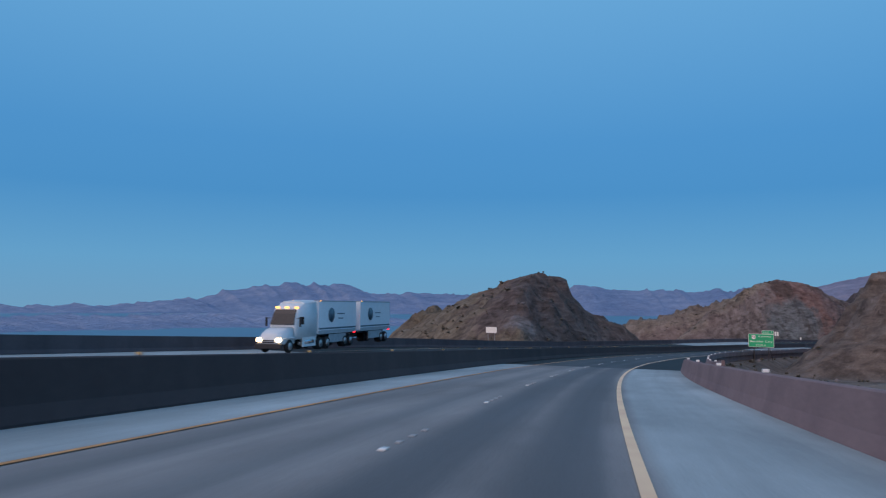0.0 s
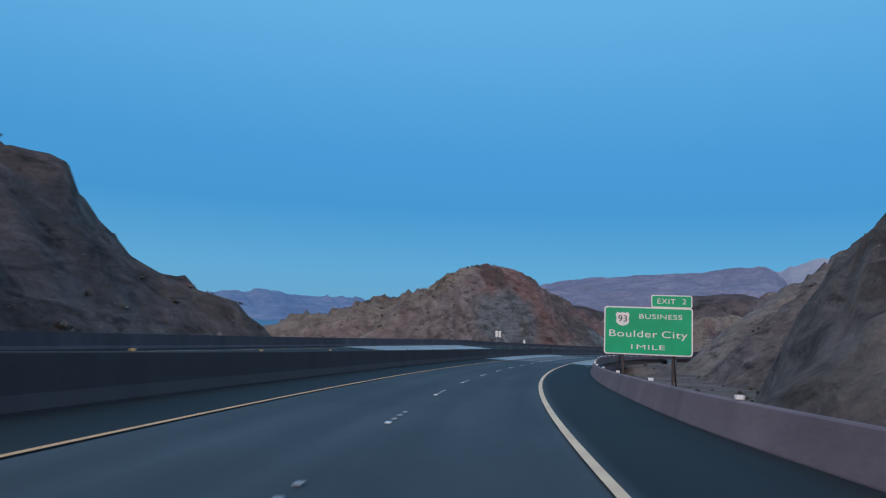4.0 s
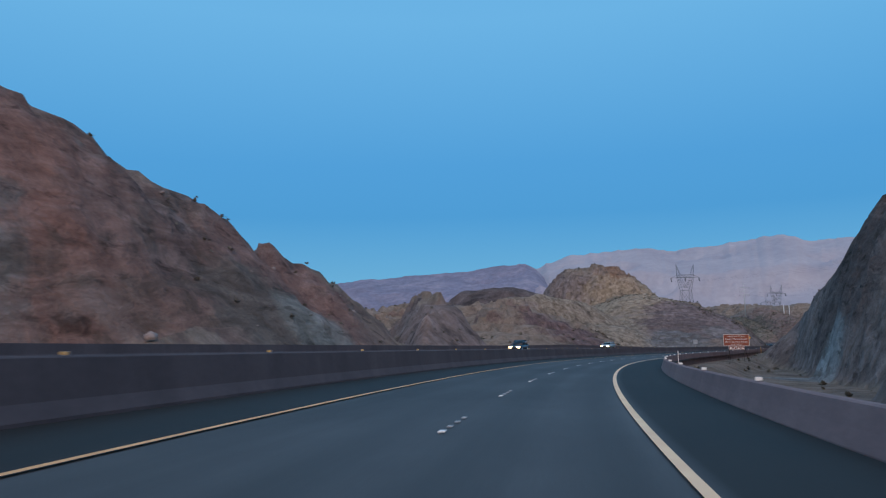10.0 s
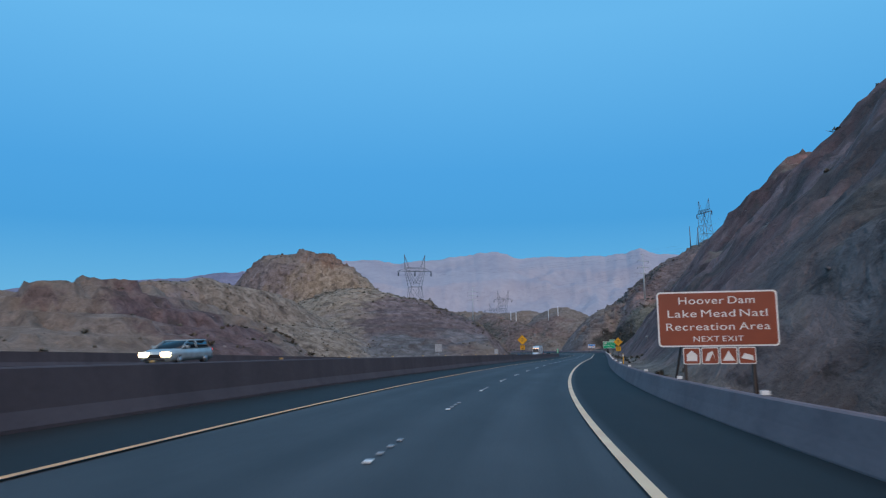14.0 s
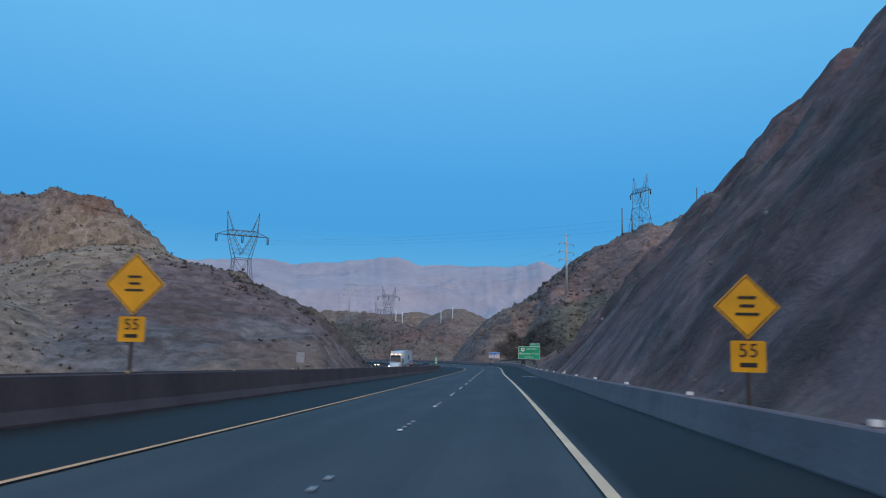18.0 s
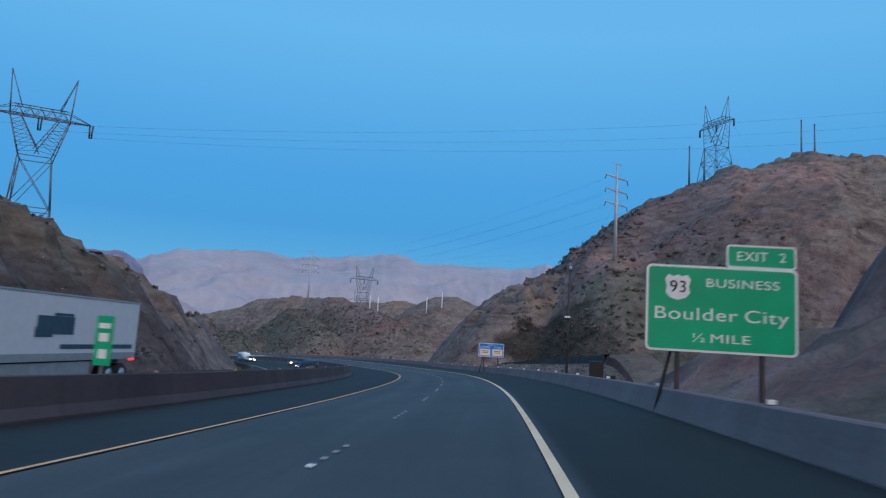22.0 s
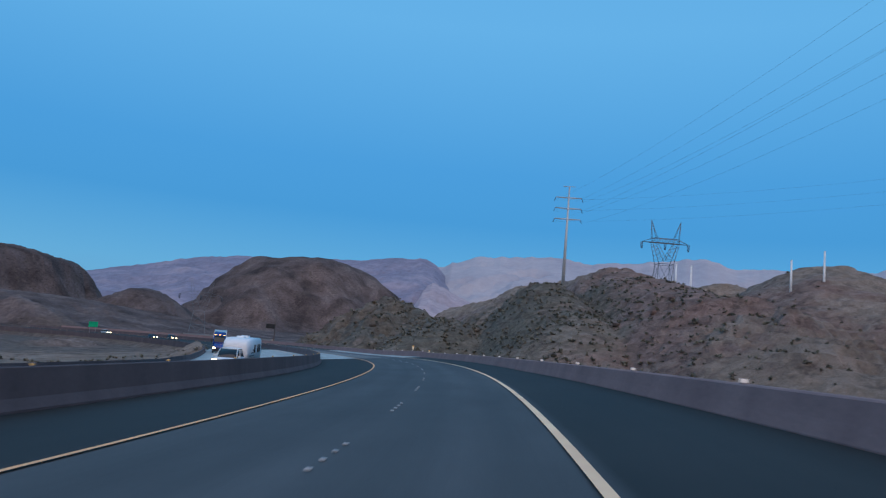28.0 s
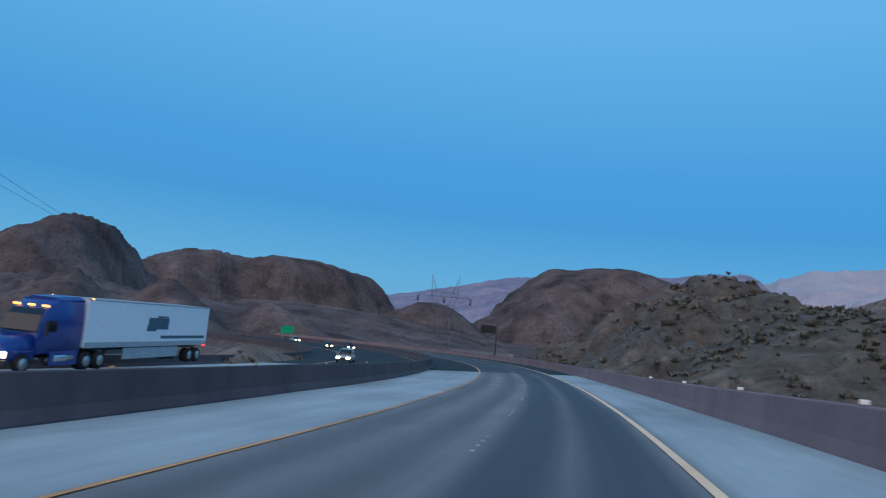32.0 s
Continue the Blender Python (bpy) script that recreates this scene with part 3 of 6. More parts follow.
def pavement_mat(name, lane, track, shoulder, edge=3.75, rough=0.75, oiled=0.0):
    """A carriageway: lanes with two wheel tracks each, other tone on the shoulders, long streaks and grit. UV = (along, across) in metres."""
    m, t, p = shader(name)
    p.inputs["Roughness"].default_value = rough
    p.inputs["Specular IOR Level"].default_value = 0.3
    uv = node(t, "ShaderNodeUVMap")
    axes = node(t, "ShaderNodeSeparateXYZ")
    t.links.new(uv.outputs[0], axes.inputs[0])

    def math_of(kind, a, b=0.0, c=0.0):
        n = node(t, "ShaderNodeMath")
        n.operation = kind
        for k, v in enumerate((a, b, c)):
            if isinstance(v, float):
                n.inputs[k].default_value = v
            else:
                t.links.new(v, n.inputs[k])
        return n.outputs[0]

    def noise_at(stretch, scale, detail):
        mp = node(t, "ShaderNodeMapping", Scale=stretch)
        t.links.new(uv.outputs[0], mp.inputs["Vector"])
        n = node(t, "ShaderNodeTexNoise", Scale=scale, Detail=detail, Roughness=0.65)
        t.links.new(mp.outputs[0], n.inputs["Vector"])
        return n.outputs["Fac"]

    def mix(kind, fac, a, b):
        n = node(t, "ShaderNodeMix")
        n.data_type, n.blend_type = "RGBA", kind
        for socket, value in (("Factor", fac), ("A", a), ("B", b)):
            if isinstance(value, float):
                n.inputs[socket].default_value = value
            elif isinstance(value, tuple):
                n.inputs[socket].default_value = (*value, 1)
            else:
                t.links.new(value, n.inputs[socket])
        return n.outputs["Result"]

    streak = noise_at((0.03, 1.0, 1.0), 0.9, 3.0)
    blot = noise_at((0.25, 0.6, 1.0), 0.35, 6.0)
    grit = noise_at((1.0, 1.0, 1.0), 26.0, 4.0)
    wob = math_of("MULTIPLY_ADD", streak, 0.9, -0.45)
    across = math_of("ADD", axes.outputs["Y"], wob)
    wave = math_of("COSINE", math_of("MULTIPLY_ADD", across, 6.2832 / 1.83, -0.9 * 6.2832 / 1.83))
    wear = math_of("MULTIPLY", math_of("MULTIPLY_ADD", wave, 0.5, 0.5), math_of("MULTIPLY_ADD", blot, 1.6, -0.2))
    inner = node(t, "ShaderNodeMapRange", **{"From Min": edge + 0.15, "From Max": edge - 0.15})
    t.links.new(math_of("ABSOLUTE", axes.outputs["Y"]), inner.inputs["Value"])
    lanes = mix("MIX", wear, lane, track)
    if oiled:
        # the driven lane is darkened by oil and rubber but for a paler strip along its middle
        band = node(t, "ShaderNodeValToRGB")
        e = band.color_ramp.elements
        steps = [(0.02, 0.0), (0.16, 0.9), (0.38, 1.0), (0.52, 0.45), (0.64, 1.0), (0.88, 0.9), (0.98, 0.0)]
        while len(e) < len(steps):
            e.new(0.5)
        for k, (at, v) in enumerate(steps):
            e[k].position, e[k].color = at, (v, v, v, 1)
        t.links.new(math_of("MULTIPLY", math_of("MULTIPLY_ADD", wob, 0.5, axes.outputs["Y"]), 1 / 3.5), band.inputs["Fac"])
        lanes = mix("MIX", math_of("MULTIPLY", band.outputs["Color"], math_of("MULTIPLY_ADD", blot, 0.9 * oiled, 0.45 * oiled)), lanes, (0.055, 0.068, 0.08))
    colour = mix("MIX", inner.outputs["Result"], shoulder, lanes)
    colour = mix("OVERLAY", 0.35, colour, streak)
    colour = mix("OVERLAY", 0.7, colour, blot)
    colour = mix("OVERLAY", 0.45, colour, grit)
    t.links.new(colour, p.inputs["Base Color"])
    b = node(t, "ShaderNodeBump", Strength=0.25, Distance=0.01)
    t.links.new(grit, b.inputs["Height"])
    t.links.new(b.outputs[0], p.inputs["Normal"])
    return m


ASPHALT = pavement_mat("asphalt", (0.067, 0.073, 0.077), (0.051, 0.056, 0.059), (0.0185, 0.0175, 0.016))
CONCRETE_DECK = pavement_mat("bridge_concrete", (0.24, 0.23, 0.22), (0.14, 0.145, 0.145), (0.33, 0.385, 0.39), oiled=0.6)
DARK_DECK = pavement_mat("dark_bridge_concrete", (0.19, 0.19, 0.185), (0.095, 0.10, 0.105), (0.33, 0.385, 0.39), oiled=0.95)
BARRIER = layered("stained_concrete", [(0.168, 0.112, 0.114), (0.212, 0.145, 0.144), (0.25, 0.175, 0.171)], 0.4, rough=0.85, bump=0.2, fine=15.0, distance=0.01, stretch=(1, 1, 0.7))
# one median concrete in two tones; the darker holds its turned-away face's shade
MEDIAN_SHADED = layered("shaded_concrete", [(0.040, 0.027, 0.028), (0.060, 0.042, 0.042)], 0.4, rough=0.85, bump=0.2, fine=15.0, distance=0.01, stretch=(1, 1, 0.35))
MEDIAN_LIGHTER = layered("purple_brown_concrete", [(0.058, 0.047, 0.054), (0.078, 0.064, 0.072), (0.102, 0.084, 0.092)], 0.4, rough=0.85, bump=0.2, fine=15.0, distance=0.01, stretch=(1, 1, 0.35))
DARK_WALL = layered("dark_wall_concrete", [(0.035, 0.032, 0.032), (0.055, 0.05, 0.05), (0.075, 0.068, 0.066)], 0.5, rough=0.9, bump=0.2, fine=12.0, distance=0.01)
ORANGE = plain("worn_orange_line", (0.62, 0.29, 0.10), 0.7, size=0.5, grain=0.3)
YELLOW = plain("yellow_line", (0.88, 0.44, 0.18), 0.6, size=0.8)
# headlight warmth is put into the white paint as cream
WHITE = plain("headlit_white_line", (1.0, 0.63, 0.37), 0.6, size=0.8)
GHOST = plain("worn_paint", (0.34, 0.35, 0.36), 0.7, size=2.0, grain=0.35)
# distance haze is mixed into the colours of the range and the mesa
HAZY_ROCK = layered("hazy_pale_range", [(0.325, 0.315, 0.36), (0.37, 0.355, 0.395), (0.42, 0.40, 0.435)], 0.004, bump=0.4, fine=0.03, distance=14, rough=1.0, blotch=0.04)
HAZY_MESA = layered("hazy_mesa_rock", [(0.165, 0.165, 0.23), (0.215, 0.21, 0.285), (0.33, 0.29, 0.345)], 0.005, bump=0.7, fine=0.03, distance=14, rough=1.0)
# the blue of the far lake side is haze put into the rock tones
HAZE_BLUE = layered("hazy_lake_mountains", [(0.12, 0.185, 0.31), (0.175, 0.24, 0.37), (0.26, 0.31, 0.43)], 0.004, bump=0.8, fine=0.03, distance=20, rough=1.0)
WATER = plain("lake_water", (0.06, 0.12, 0.19), 0.35)


# ---- building helpers ----
def mesh_of(name, verts, faces, mats, smooth_it=False, index=None):
    me = bpy.data.meshes.new(name)
    me.from_pydata([tuple(v) for v in verts], [], faces)
    for m in mats if isinstance(mats, (list, tuple)) else [mats]:
        me.materials.append(m)
    if index is not None:
        me.polygons.foreach_set("material_index", np.asarray(index, np.int32))
    if smooth_it:
        me.polygons.foreach_set("use_smooth", np.ones(len(me.polygons), bool))
    me.update()
    return me


def sheet(name, grid, mats, smooth_it=True):
    """A mesh from a grid of places, rows by columns by 3."""
    r, c = grid.shape[:2]
    me = bpy.data.meshes.new(name)
    i = np.arange(r * c).reshape(r, c)
    quads = np.stack([i[:-1, :-1], i[:-1, 1:], i[1:, 1:], i[1:, :-1]], -1).reshape(-1, 4)
    me.vertices.add(r * c)
    me.vertices.foreach_set("co", grid.reshape(-1).astype(np.float32))
    me.loops.add(quads.size)
    me.loops.foreach_set("vertex_index", quads.reshape(-1).astype(np.int32))
    me.polygons.add(len(quads))
    me.polygons.foreach_set("loop_start", np.arange(0, quads.size, 4, dtype=np.int32))
    me.polygons.foreach_set("loop_total", np.full(len(quads), 4, np.int32))
    me.polygons.foreach_set("use_smooth", np.full(len(quads), smooth_it))
    for m in mats if isinstance(mats, (list, tuple)) else [mats]:
        me.materials.append(m)
    me.update()
    me.validate()
    return me


def part(name, data, parent, label="", m=None):
    ob = new(name, data)
    ob.parent = parent
    if m is not None:
        ob.matrix_basis = m
    if label:
        ob["label"] = label
    return ob


def ribbon(name, s0, s1, profile, mat, step=3.0):
    """A strip along the road with a cross-section of (n, up); n may be a function of s. Its UV map holds (s, n)."""
    s = np.linspace(s0, s1, max(2, int((s1 - s0) / step) + 1))
    cols = [(n(s) if callable(n) else np.full(len(s), n), up) for n, up in profile][::-1]
    g = np.stack([road(s, n, up(s) if callable(up) else up) for n, up in cols], 1)
    me = sheet(name, g, mat, False)
    uv = np.stack([np.stack([s, n], -1) for n, up in cols], 1).reshape(-1, 2)
    index = np.empty(len(me.loops), np.int32)
    me.loops.foreach_get("vertex_index", index)
    me.uv_layers.new(name="along").data.foreach_set("uv", uv[index].reshape(-1).astype(np.float32))
    return me


def edge_at(knots):
    return lambda s, off=0.0: np.interp(s, [k[0] for k in knots], [k[1] for k in knots]) + off


MIDDLE = edge_at([(10, -6.6), (37, -6.55), (211, -7.1), (422, -7.1), (470, -7.4), (548, -8.8), (600, -9.0), (671, -9.1), (703, -9.6), (793, -9.9), (877, -9.4), (920, -9.8), (964, -9.6)])
LEFT = edge_at([(66, -28.4), (100, EDGE_L), (900, EDGE_L), (935, -28.4)])
# height of the right barrier, taller on the bridges
TOP_R = edge_at([(50, 0.95), (58, 0.72), (190, 0.72), (203, 0.93), (250, 0.93), (262, 0.71), (940, 0.71), (950, 0.95)])
# the right barrier stands in three overlapping runs
RUNS = [(S0, 57.0, edge_at([(0, 6.9)])), (50.0, 793.0, edge_at([(50, 9.1), (80, 8.6), (130, 6.6), (300, 6.3), (395, 6.4), (560, 6.7), (640, 7.3), (756, 7.7), (793, 7.6)])), (786.0, S1, edge_at([(786, 9.3), (812, 8.8), (880, 6.55)]))]


def right_edge(s):
    return float(next(f(s) for a, b, f in RUNS[::-1] if a + 5 <= s or a == S0))


# ---- ground, hills, road ----
def axis(low, high, step, far):
    core = np.arange(low, high + step, step)
    grow = [step]
    while sum(grow) < far:
        grow.append(grow[-1] * 1.032)
    out = np.cumsum(grow)
    return np.r_[low - out[::-1], core, core[-1] + out]


gx, gy = axis(-50, 960, 1.4, 4600), axis(80, 740, 1.4, 4600)
X, Y = np.meshgrid(gx, gy)
land = new("ground", sheet("ground", np.stack([X, Y, ground(X, Y)], -1), ROCK))
tagged(land, "brown desert hills and rock cuts with gravel", "ground", kind="structure")


outer = lambda s: np.maximum(np.interp(s, [40, 50, 80, 130, 560, 640, 770, 786, 812, 880], [7.4, 9.6, 9.1, 7.3, 7.3, 7.7, 8.1, 9.8, 9.3, 7.3]), 7.3)
pavement = new("road", ribbon("road", S0, S1, [(outer, 0), (MEDIAN, 0), (lambda s: LEFT(s, -0.4), 0)], ASPHALT))
tagged(pavement, "dark asphalt divided highway", "road", kind="structure")
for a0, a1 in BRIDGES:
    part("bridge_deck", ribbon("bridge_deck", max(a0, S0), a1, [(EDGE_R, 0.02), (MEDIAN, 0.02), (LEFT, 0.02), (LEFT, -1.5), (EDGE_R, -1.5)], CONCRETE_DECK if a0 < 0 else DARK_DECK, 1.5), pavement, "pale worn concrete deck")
part("edge_line", ribbon("edge_line", S0, S1, [(3.635, 0.034), (3.475, 0.034)], WHITE, 1.5), pavement, "white edge line, cream from headlight warmth in its colour")
for a0, a1, mat, label in ((S0, 56, ORANGE, "worn orange edge line on the bridge"), (56, 201, YELLOW, "yellow edge line"), (201, 252, ORANGE, "worn orange edge line on the bridge"),
                           (252, 946, YELLOW, "yellow edge line"), (946, 1030, ORANGE, "worn orange edge line on the bridge"), (1030, S1, YELLOW, "yellow edge line")):
    part("edge_line", ribbon("edge_line", a0, a1, [(-3.61, 0.034), (-3.74, 0.034)], mat, 1.5), pavement, label)
part("edge_line", ribbon("edge_line", S0, S1, [(-11.4, 0.034), (-11.55, 0.034)], YELLOW), pavement, "yellow edge line of the far carriageway")
part("edge_line", ribbon("edge_line", S0, S1, [(-22.2, 0.034), (-22.35, 0.034)], WHITE), pavement, "white edge line of the far carriageway")
for a0, a1, n0, n1 in ((607.0, 613.4, 6.05, 6.16), (608.5, 613.8, 6.5, 6.66), (612.6, 614.3, 5.3, 6.5), (193.0, 196.4, 5.75, 5.87), (196.0, 197.0, 5.4, 6.2)):
    part("paint_mark", ribbon("paint_mark", a0, a1, [(n1, 0.012), (n0, 0.012)], GHOST, 1.0), pavement, "worn pale paint mark on the shoulder")


def barrier_run(name, s0, s1, at, profile, mat, label):
    """A concrete barrier with closed ends."""
    cols = [((lambda s, k=n: at(s, k)), up) for n, up in profile]
    ob = new(name, ribbon(name, s0, s1, cols, mat))
    tagged(ob, label, "barrier", kind="structure")
    bm = bmesh.new()
    bm.from_mesh(ob.data)
    bm.verts.ensure_lookup_table()
    w = len(profile)
    bm.faces.new(bm.verts[:w])
    bm.faces.new(bm.verts[-w:][::-1])
    bm.to_mesh(ob.data)
    bm.free()
    return ob


rim = lambda s: TOP_R(s, -0.03)
barrier_profile = [(0, 0), (0, 0.03), (0.10, 0.32), (0.2, rim), (0.25, TOP_R), (0.39, TOP_R), (0.42, rim), (0.44, -1.3)]
for k, (s0, s1, at) in enumerate(RUNS):
    barrier_run("barrier_right_%d" % (k + 1), s0, s1, at, barrier_profile, BARRIER, "brown-grey concrete safety barrier along the shoulder")
half = [(0.37, -0.3), (0.37, 0.07), (0.21, 0.36), (0.11, 1.12), (0.08, 1.15)]
for k, (s0, s1, mat, label) in enumerate(((S0, 254.0, MEDIAN_SHADED, "tall brown concrete median barrier, coloured dark for its shaded face"), (254.0, S1, MEDIAN_LIGHTER, "tall purple-brown concrete median barrier"))):
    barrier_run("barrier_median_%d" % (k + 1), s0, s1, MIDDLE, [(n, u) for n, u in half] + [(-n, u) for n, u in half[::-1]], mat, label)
parapet = lambda s: np.interp(s, [250, 275], [1.1, 0.85])
left_profile = [(0, 0), (0, 0.07), (0.15, 0.28), (0.22, parapet), (0.42, parapet), (0.44, -1.3)]
barrier_run("barrier_left", S0, S1, LEFT, [(-n, u) for n, u in left_profile][::-1], MEDIAN_LIGHTER, "dark grey concrete barrier beyond the far carriageway")

crown = edge_at([(711, 1.9), (741, 1.52), (760, 1.05), (780, -0.9)])
low_wall = new("retaining_wall", ribbon("retaining_wall", 711, 780, [(12.6, lambda s: crown(s, -2.2)), (12.6, crown), (13.0, crown), (13.0, lambda s: crown(s, -2.2))], DARK_WALL))
tagged(low_wall, "dark low concrete retaining wall at the foot of the slope", "wall", kind="structure")
swell = lambda s: smooth(696, 710, s) * (1 - smooth(756, 772, s))


def rubble_top(s, n):
    """Height of the rubble bank over the road, lumpy, up to the foot of the low wall and behind it."""
    s, n = np.broadcast_arrays(np.asarray(s, float), np.asarray(n, float))
    body = np.select([n < 12.6, n < 12.8, n < 15.5], [np.interp(n, [8.1, 9.0, 10.8, 12.6], [-0.7, 0.0, 0.75, 1.0]) * (0.45 + 0.35 * crown(s)), crown(s, -0.2), crown(s)], -1.0)
    lumps = 0.16 * fbm(s, n * 1.4, 1.6, 3, 17)
    return -1.4 + swell(s) * (1.4 + body + np.where((n > 8.5) & (n < 12.5), lumps, 0.0))


bank_of_rubble = new("rubble_bank", ribbon("rubble_bank", 696, 772, [(n, (lambda s, k=n: rubble_top(s, k))) for n in (8.1, 8.6, 9.0, 9.4, 9.8, 10.2, 10.6, 11.0, 11.4, 11.8, 12.2, 12.55, 12.75, 13.4, 15.4, 17.0)], ROCK, 0.5))
tagged(bank_of_rubble, "grey rubble bank behind the barrier", "bank", kind="structure")
slab = new("culvert_slab", ribbon("culvert_slab", 291.5, 305, [(9.0, -1.2), (9.0, 0.05), (10.2, 0.12), (10.2, -1.2)], CONCRETE_DECK))
tagged(slab, "pale concrete culvert slab behind the barrier", "slab", kind="structure")


# ---- lake and distant ranges ----
lake = new("water", mesh_of("water", [(-4400, 500, -45), (340, 620, -45), (430, 1650, -45), (1500, 4900, -45), (-4400, 4900, -45)], [(0, 1, 2, 3, 4)], WATER))
tagged(lake, "blue lake in the basin below the highway", "lake", kind="structure")


def distant_range(name, label, far, points, foot, seed, mat, wobble=14.0, steps=520):
    """A far range round the drive's middle: (bearing to the right of north, crest height in metres)."""
    b = np.linspace(points[0][0], points[-1][0], steps)
    crest = np.interp(b, [q[0] for q in points], [q[1] for q in points])
    crest = crest + wobble * (fbm(b * 10, b * 0, 12, 6, seed, True) - 0.2)
    rows = []
    for u in np.linspace(0, 1, 40):
        d = far * (1 - 0.30 * (1 - u))
        x, y = 380 + d * np.sin(np.radians(b)), 280 + d * np.cos(np.radians(b))
        rough = fbm(x, y, 380, 6, seed + 5, True)
        z = foot + (crest - foot) * (u ** 0.9) + np.maximum(crest - foot, 60) * 0.30 * rough * u * (1 - u) * 2.4
        rows.append(np.stack([x, y, np.minimum(z, foot + (crest - foot) * (0.25 + 0.75 * u))], -1))
    ob = new(name, sheet(name, np.array(rows)[::-1], mat))
    tagged(ob, label, "mountains", kind="structure")
    return ob


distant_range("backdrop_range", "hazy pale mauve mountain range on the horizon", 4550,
              [(18, 60), (24, 125), (28, 165), (31, 240), (36, 270), (42, 300), (48, 360), (51, 435), (54, 445), (56, 460), (59, 440), (61.5, 455), (65, 490), (66.5, 500), (69, 455), (72, 460), (75, 452), (77.3, 468), (78.2, 502), (79.0, 466), (80, 445), (86, 420), (95, 380), (110, 300)], -60, 7, HAZY_ROCK)
distant_range("backdrop_mesa", "hazy blue-grey flat-topped mesa before the pale range", 4150,
              [(20, 60), (24, 120), (27, 172), (30, 235), (33, 265), (38, 295), (42, 310), (45, 345), (46.8, 350), (47.6, 325), (48.8, 235), (50, 190), (52, 130), (56, 60), (62, 0)], -60, 19, HAZY_MESA, wobble=8.0)
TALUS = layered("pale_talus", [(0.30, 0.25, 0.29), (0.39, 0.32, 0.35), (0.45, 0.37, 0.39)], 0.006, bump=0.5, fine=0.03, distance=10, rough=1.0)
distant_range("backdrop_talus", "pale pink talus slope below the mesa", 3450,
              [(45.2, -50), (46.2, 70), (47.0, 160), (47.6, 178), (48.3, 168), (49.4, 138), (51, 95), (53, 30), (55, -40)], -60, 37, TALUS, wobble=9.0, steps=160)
distant_range("backdrop_hills", "hazy blue-grey mountains beyond the lake", 4550,
              [(-75, -20), (-55, 10), (-37, -30), (-32, -8), (-26, 25), (-22.6, 85), (-18.3, 128), (-13.3, 132), (-11, 65), (-7, 70), (-1.5, 58), (3.6, 112), (6.5, 132), (10, 112), (14.7, 100), (19, 115), (24, 100)], -45, 9, HAZE_BLUE, wobble=26.0)
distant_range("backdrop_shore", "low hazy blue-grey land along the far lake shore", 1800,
              [(-80, -26), (-50, -30), (-36, -28), (-31, -25), (-27, -29), (-23, -27), (-20, -31), (-17, -38), (-15, -49)], -48, 29, HAZE_BLUE, wobble=7.0)


# ---- shaping helpers ----
def box_bm(bm, size, at=(0, 0, 0), bevel=0.0, m=None):
    """Adds a box with softened edges to bm."""
    got = bmesh.ops.create_cube(bm, size=1.0, matrix=(m or Matrix()) @ Matrix.Translation(at) @ Matrix.Diagonal((*size, 1)))
    if bevel:
        edges = {e for v in got["verts"] for e in v.link_edges}
        bmesh.ops.bevel(bm, geom=list(edges), offset=bevel, segments=2, profile=0.6, affect="EDGES")


def rod_bm(bm, a, b, r, r2=None, sides=8):
    """Adds a round bar from a to b."""
    a, b = Vector(a), Vector(b)
    m = Matrix.Translation((a + b) / 2) @ (b - a).to_track_quat("Z", "Y").to_matrix().to_4x4()
    bmesh.ops.create_cone(bm, cap_ends=True, segments=sides, radius1=r, radius2=r if r2 is None else r2, depth=(b - a).length, matrix=m)


def done(name, bm, mat, smooth_it=False):
    me = bpy.data.meshes.new(name)
    bmesh.ops.recalc_face_normals(bm, faces=bm.faces)
    bm.to_mesh(me)
    bm.free()
    for q in mat if isinstance(mat, (list, tuple)) else [mat]:
        me.materials.append(q)
    if smooth_it:
        me.polygons.foreach_set("use_smooth", np.ones(len(me.polygons), bool))
    return me


def boxes(name, mat, *items, bevel=0.01):
    """One mesh of boxes: (size, centre)."""
    bm = bmesh.new()
    for size, at in items:
        box_bm(bm, size, at, bevel)
    return done(name, bm, mat)


def rods(name, mat, *items, sides=8):
    """One mesh of bars: (from, to, radius)."""
    bm = bmesh.new()
    for a, b, r in items:
        rod_bm(bm, a, b, r, sides=sides)
    return done(name, bm, mat, True)


def plate(name, outline, thick, mat, y=0.0):
    """A plate in the x, z plane that faces -y, from a closed outline."""
    n = len(outline)
    v = [(x, y, z) for x, z in outline] + [(x, y + thick, z) for x, z in outline]
    f = [tuple(range(n)), tuple(range(2 * n - 1, n - 1, -1))] + [(i, i + n, (i + 1) % n + n, (i + 1) % n) for i in range(n)]
    bm = bmesh.new()
    vs = [bm.verts.new(p) for p in v]
    for q in f:
        bm.faces.new([vs[i] for i in q])
    return done(name, bm, mat)


def rounded(w, h, r, x=0.0, z=0.0):
    """Outline of a rounded rectangle round x, z."""
    out = []
    for cx, cz, a0 in ((w / 2 - r, h / 2 - r, 0), (-w / 2 + r, h / 2 - r, 90), (-w / 2 + r, -h / 2 + r, 180), (w / 2 - r, -h / 2 + r, 270)):
        out += [(x + cx + r * math.cos(radians(a0 + k * 22.5)), z + cz + r * math.sin(radians(a0 + k * 22.5))) for k in range(5)]
    return out


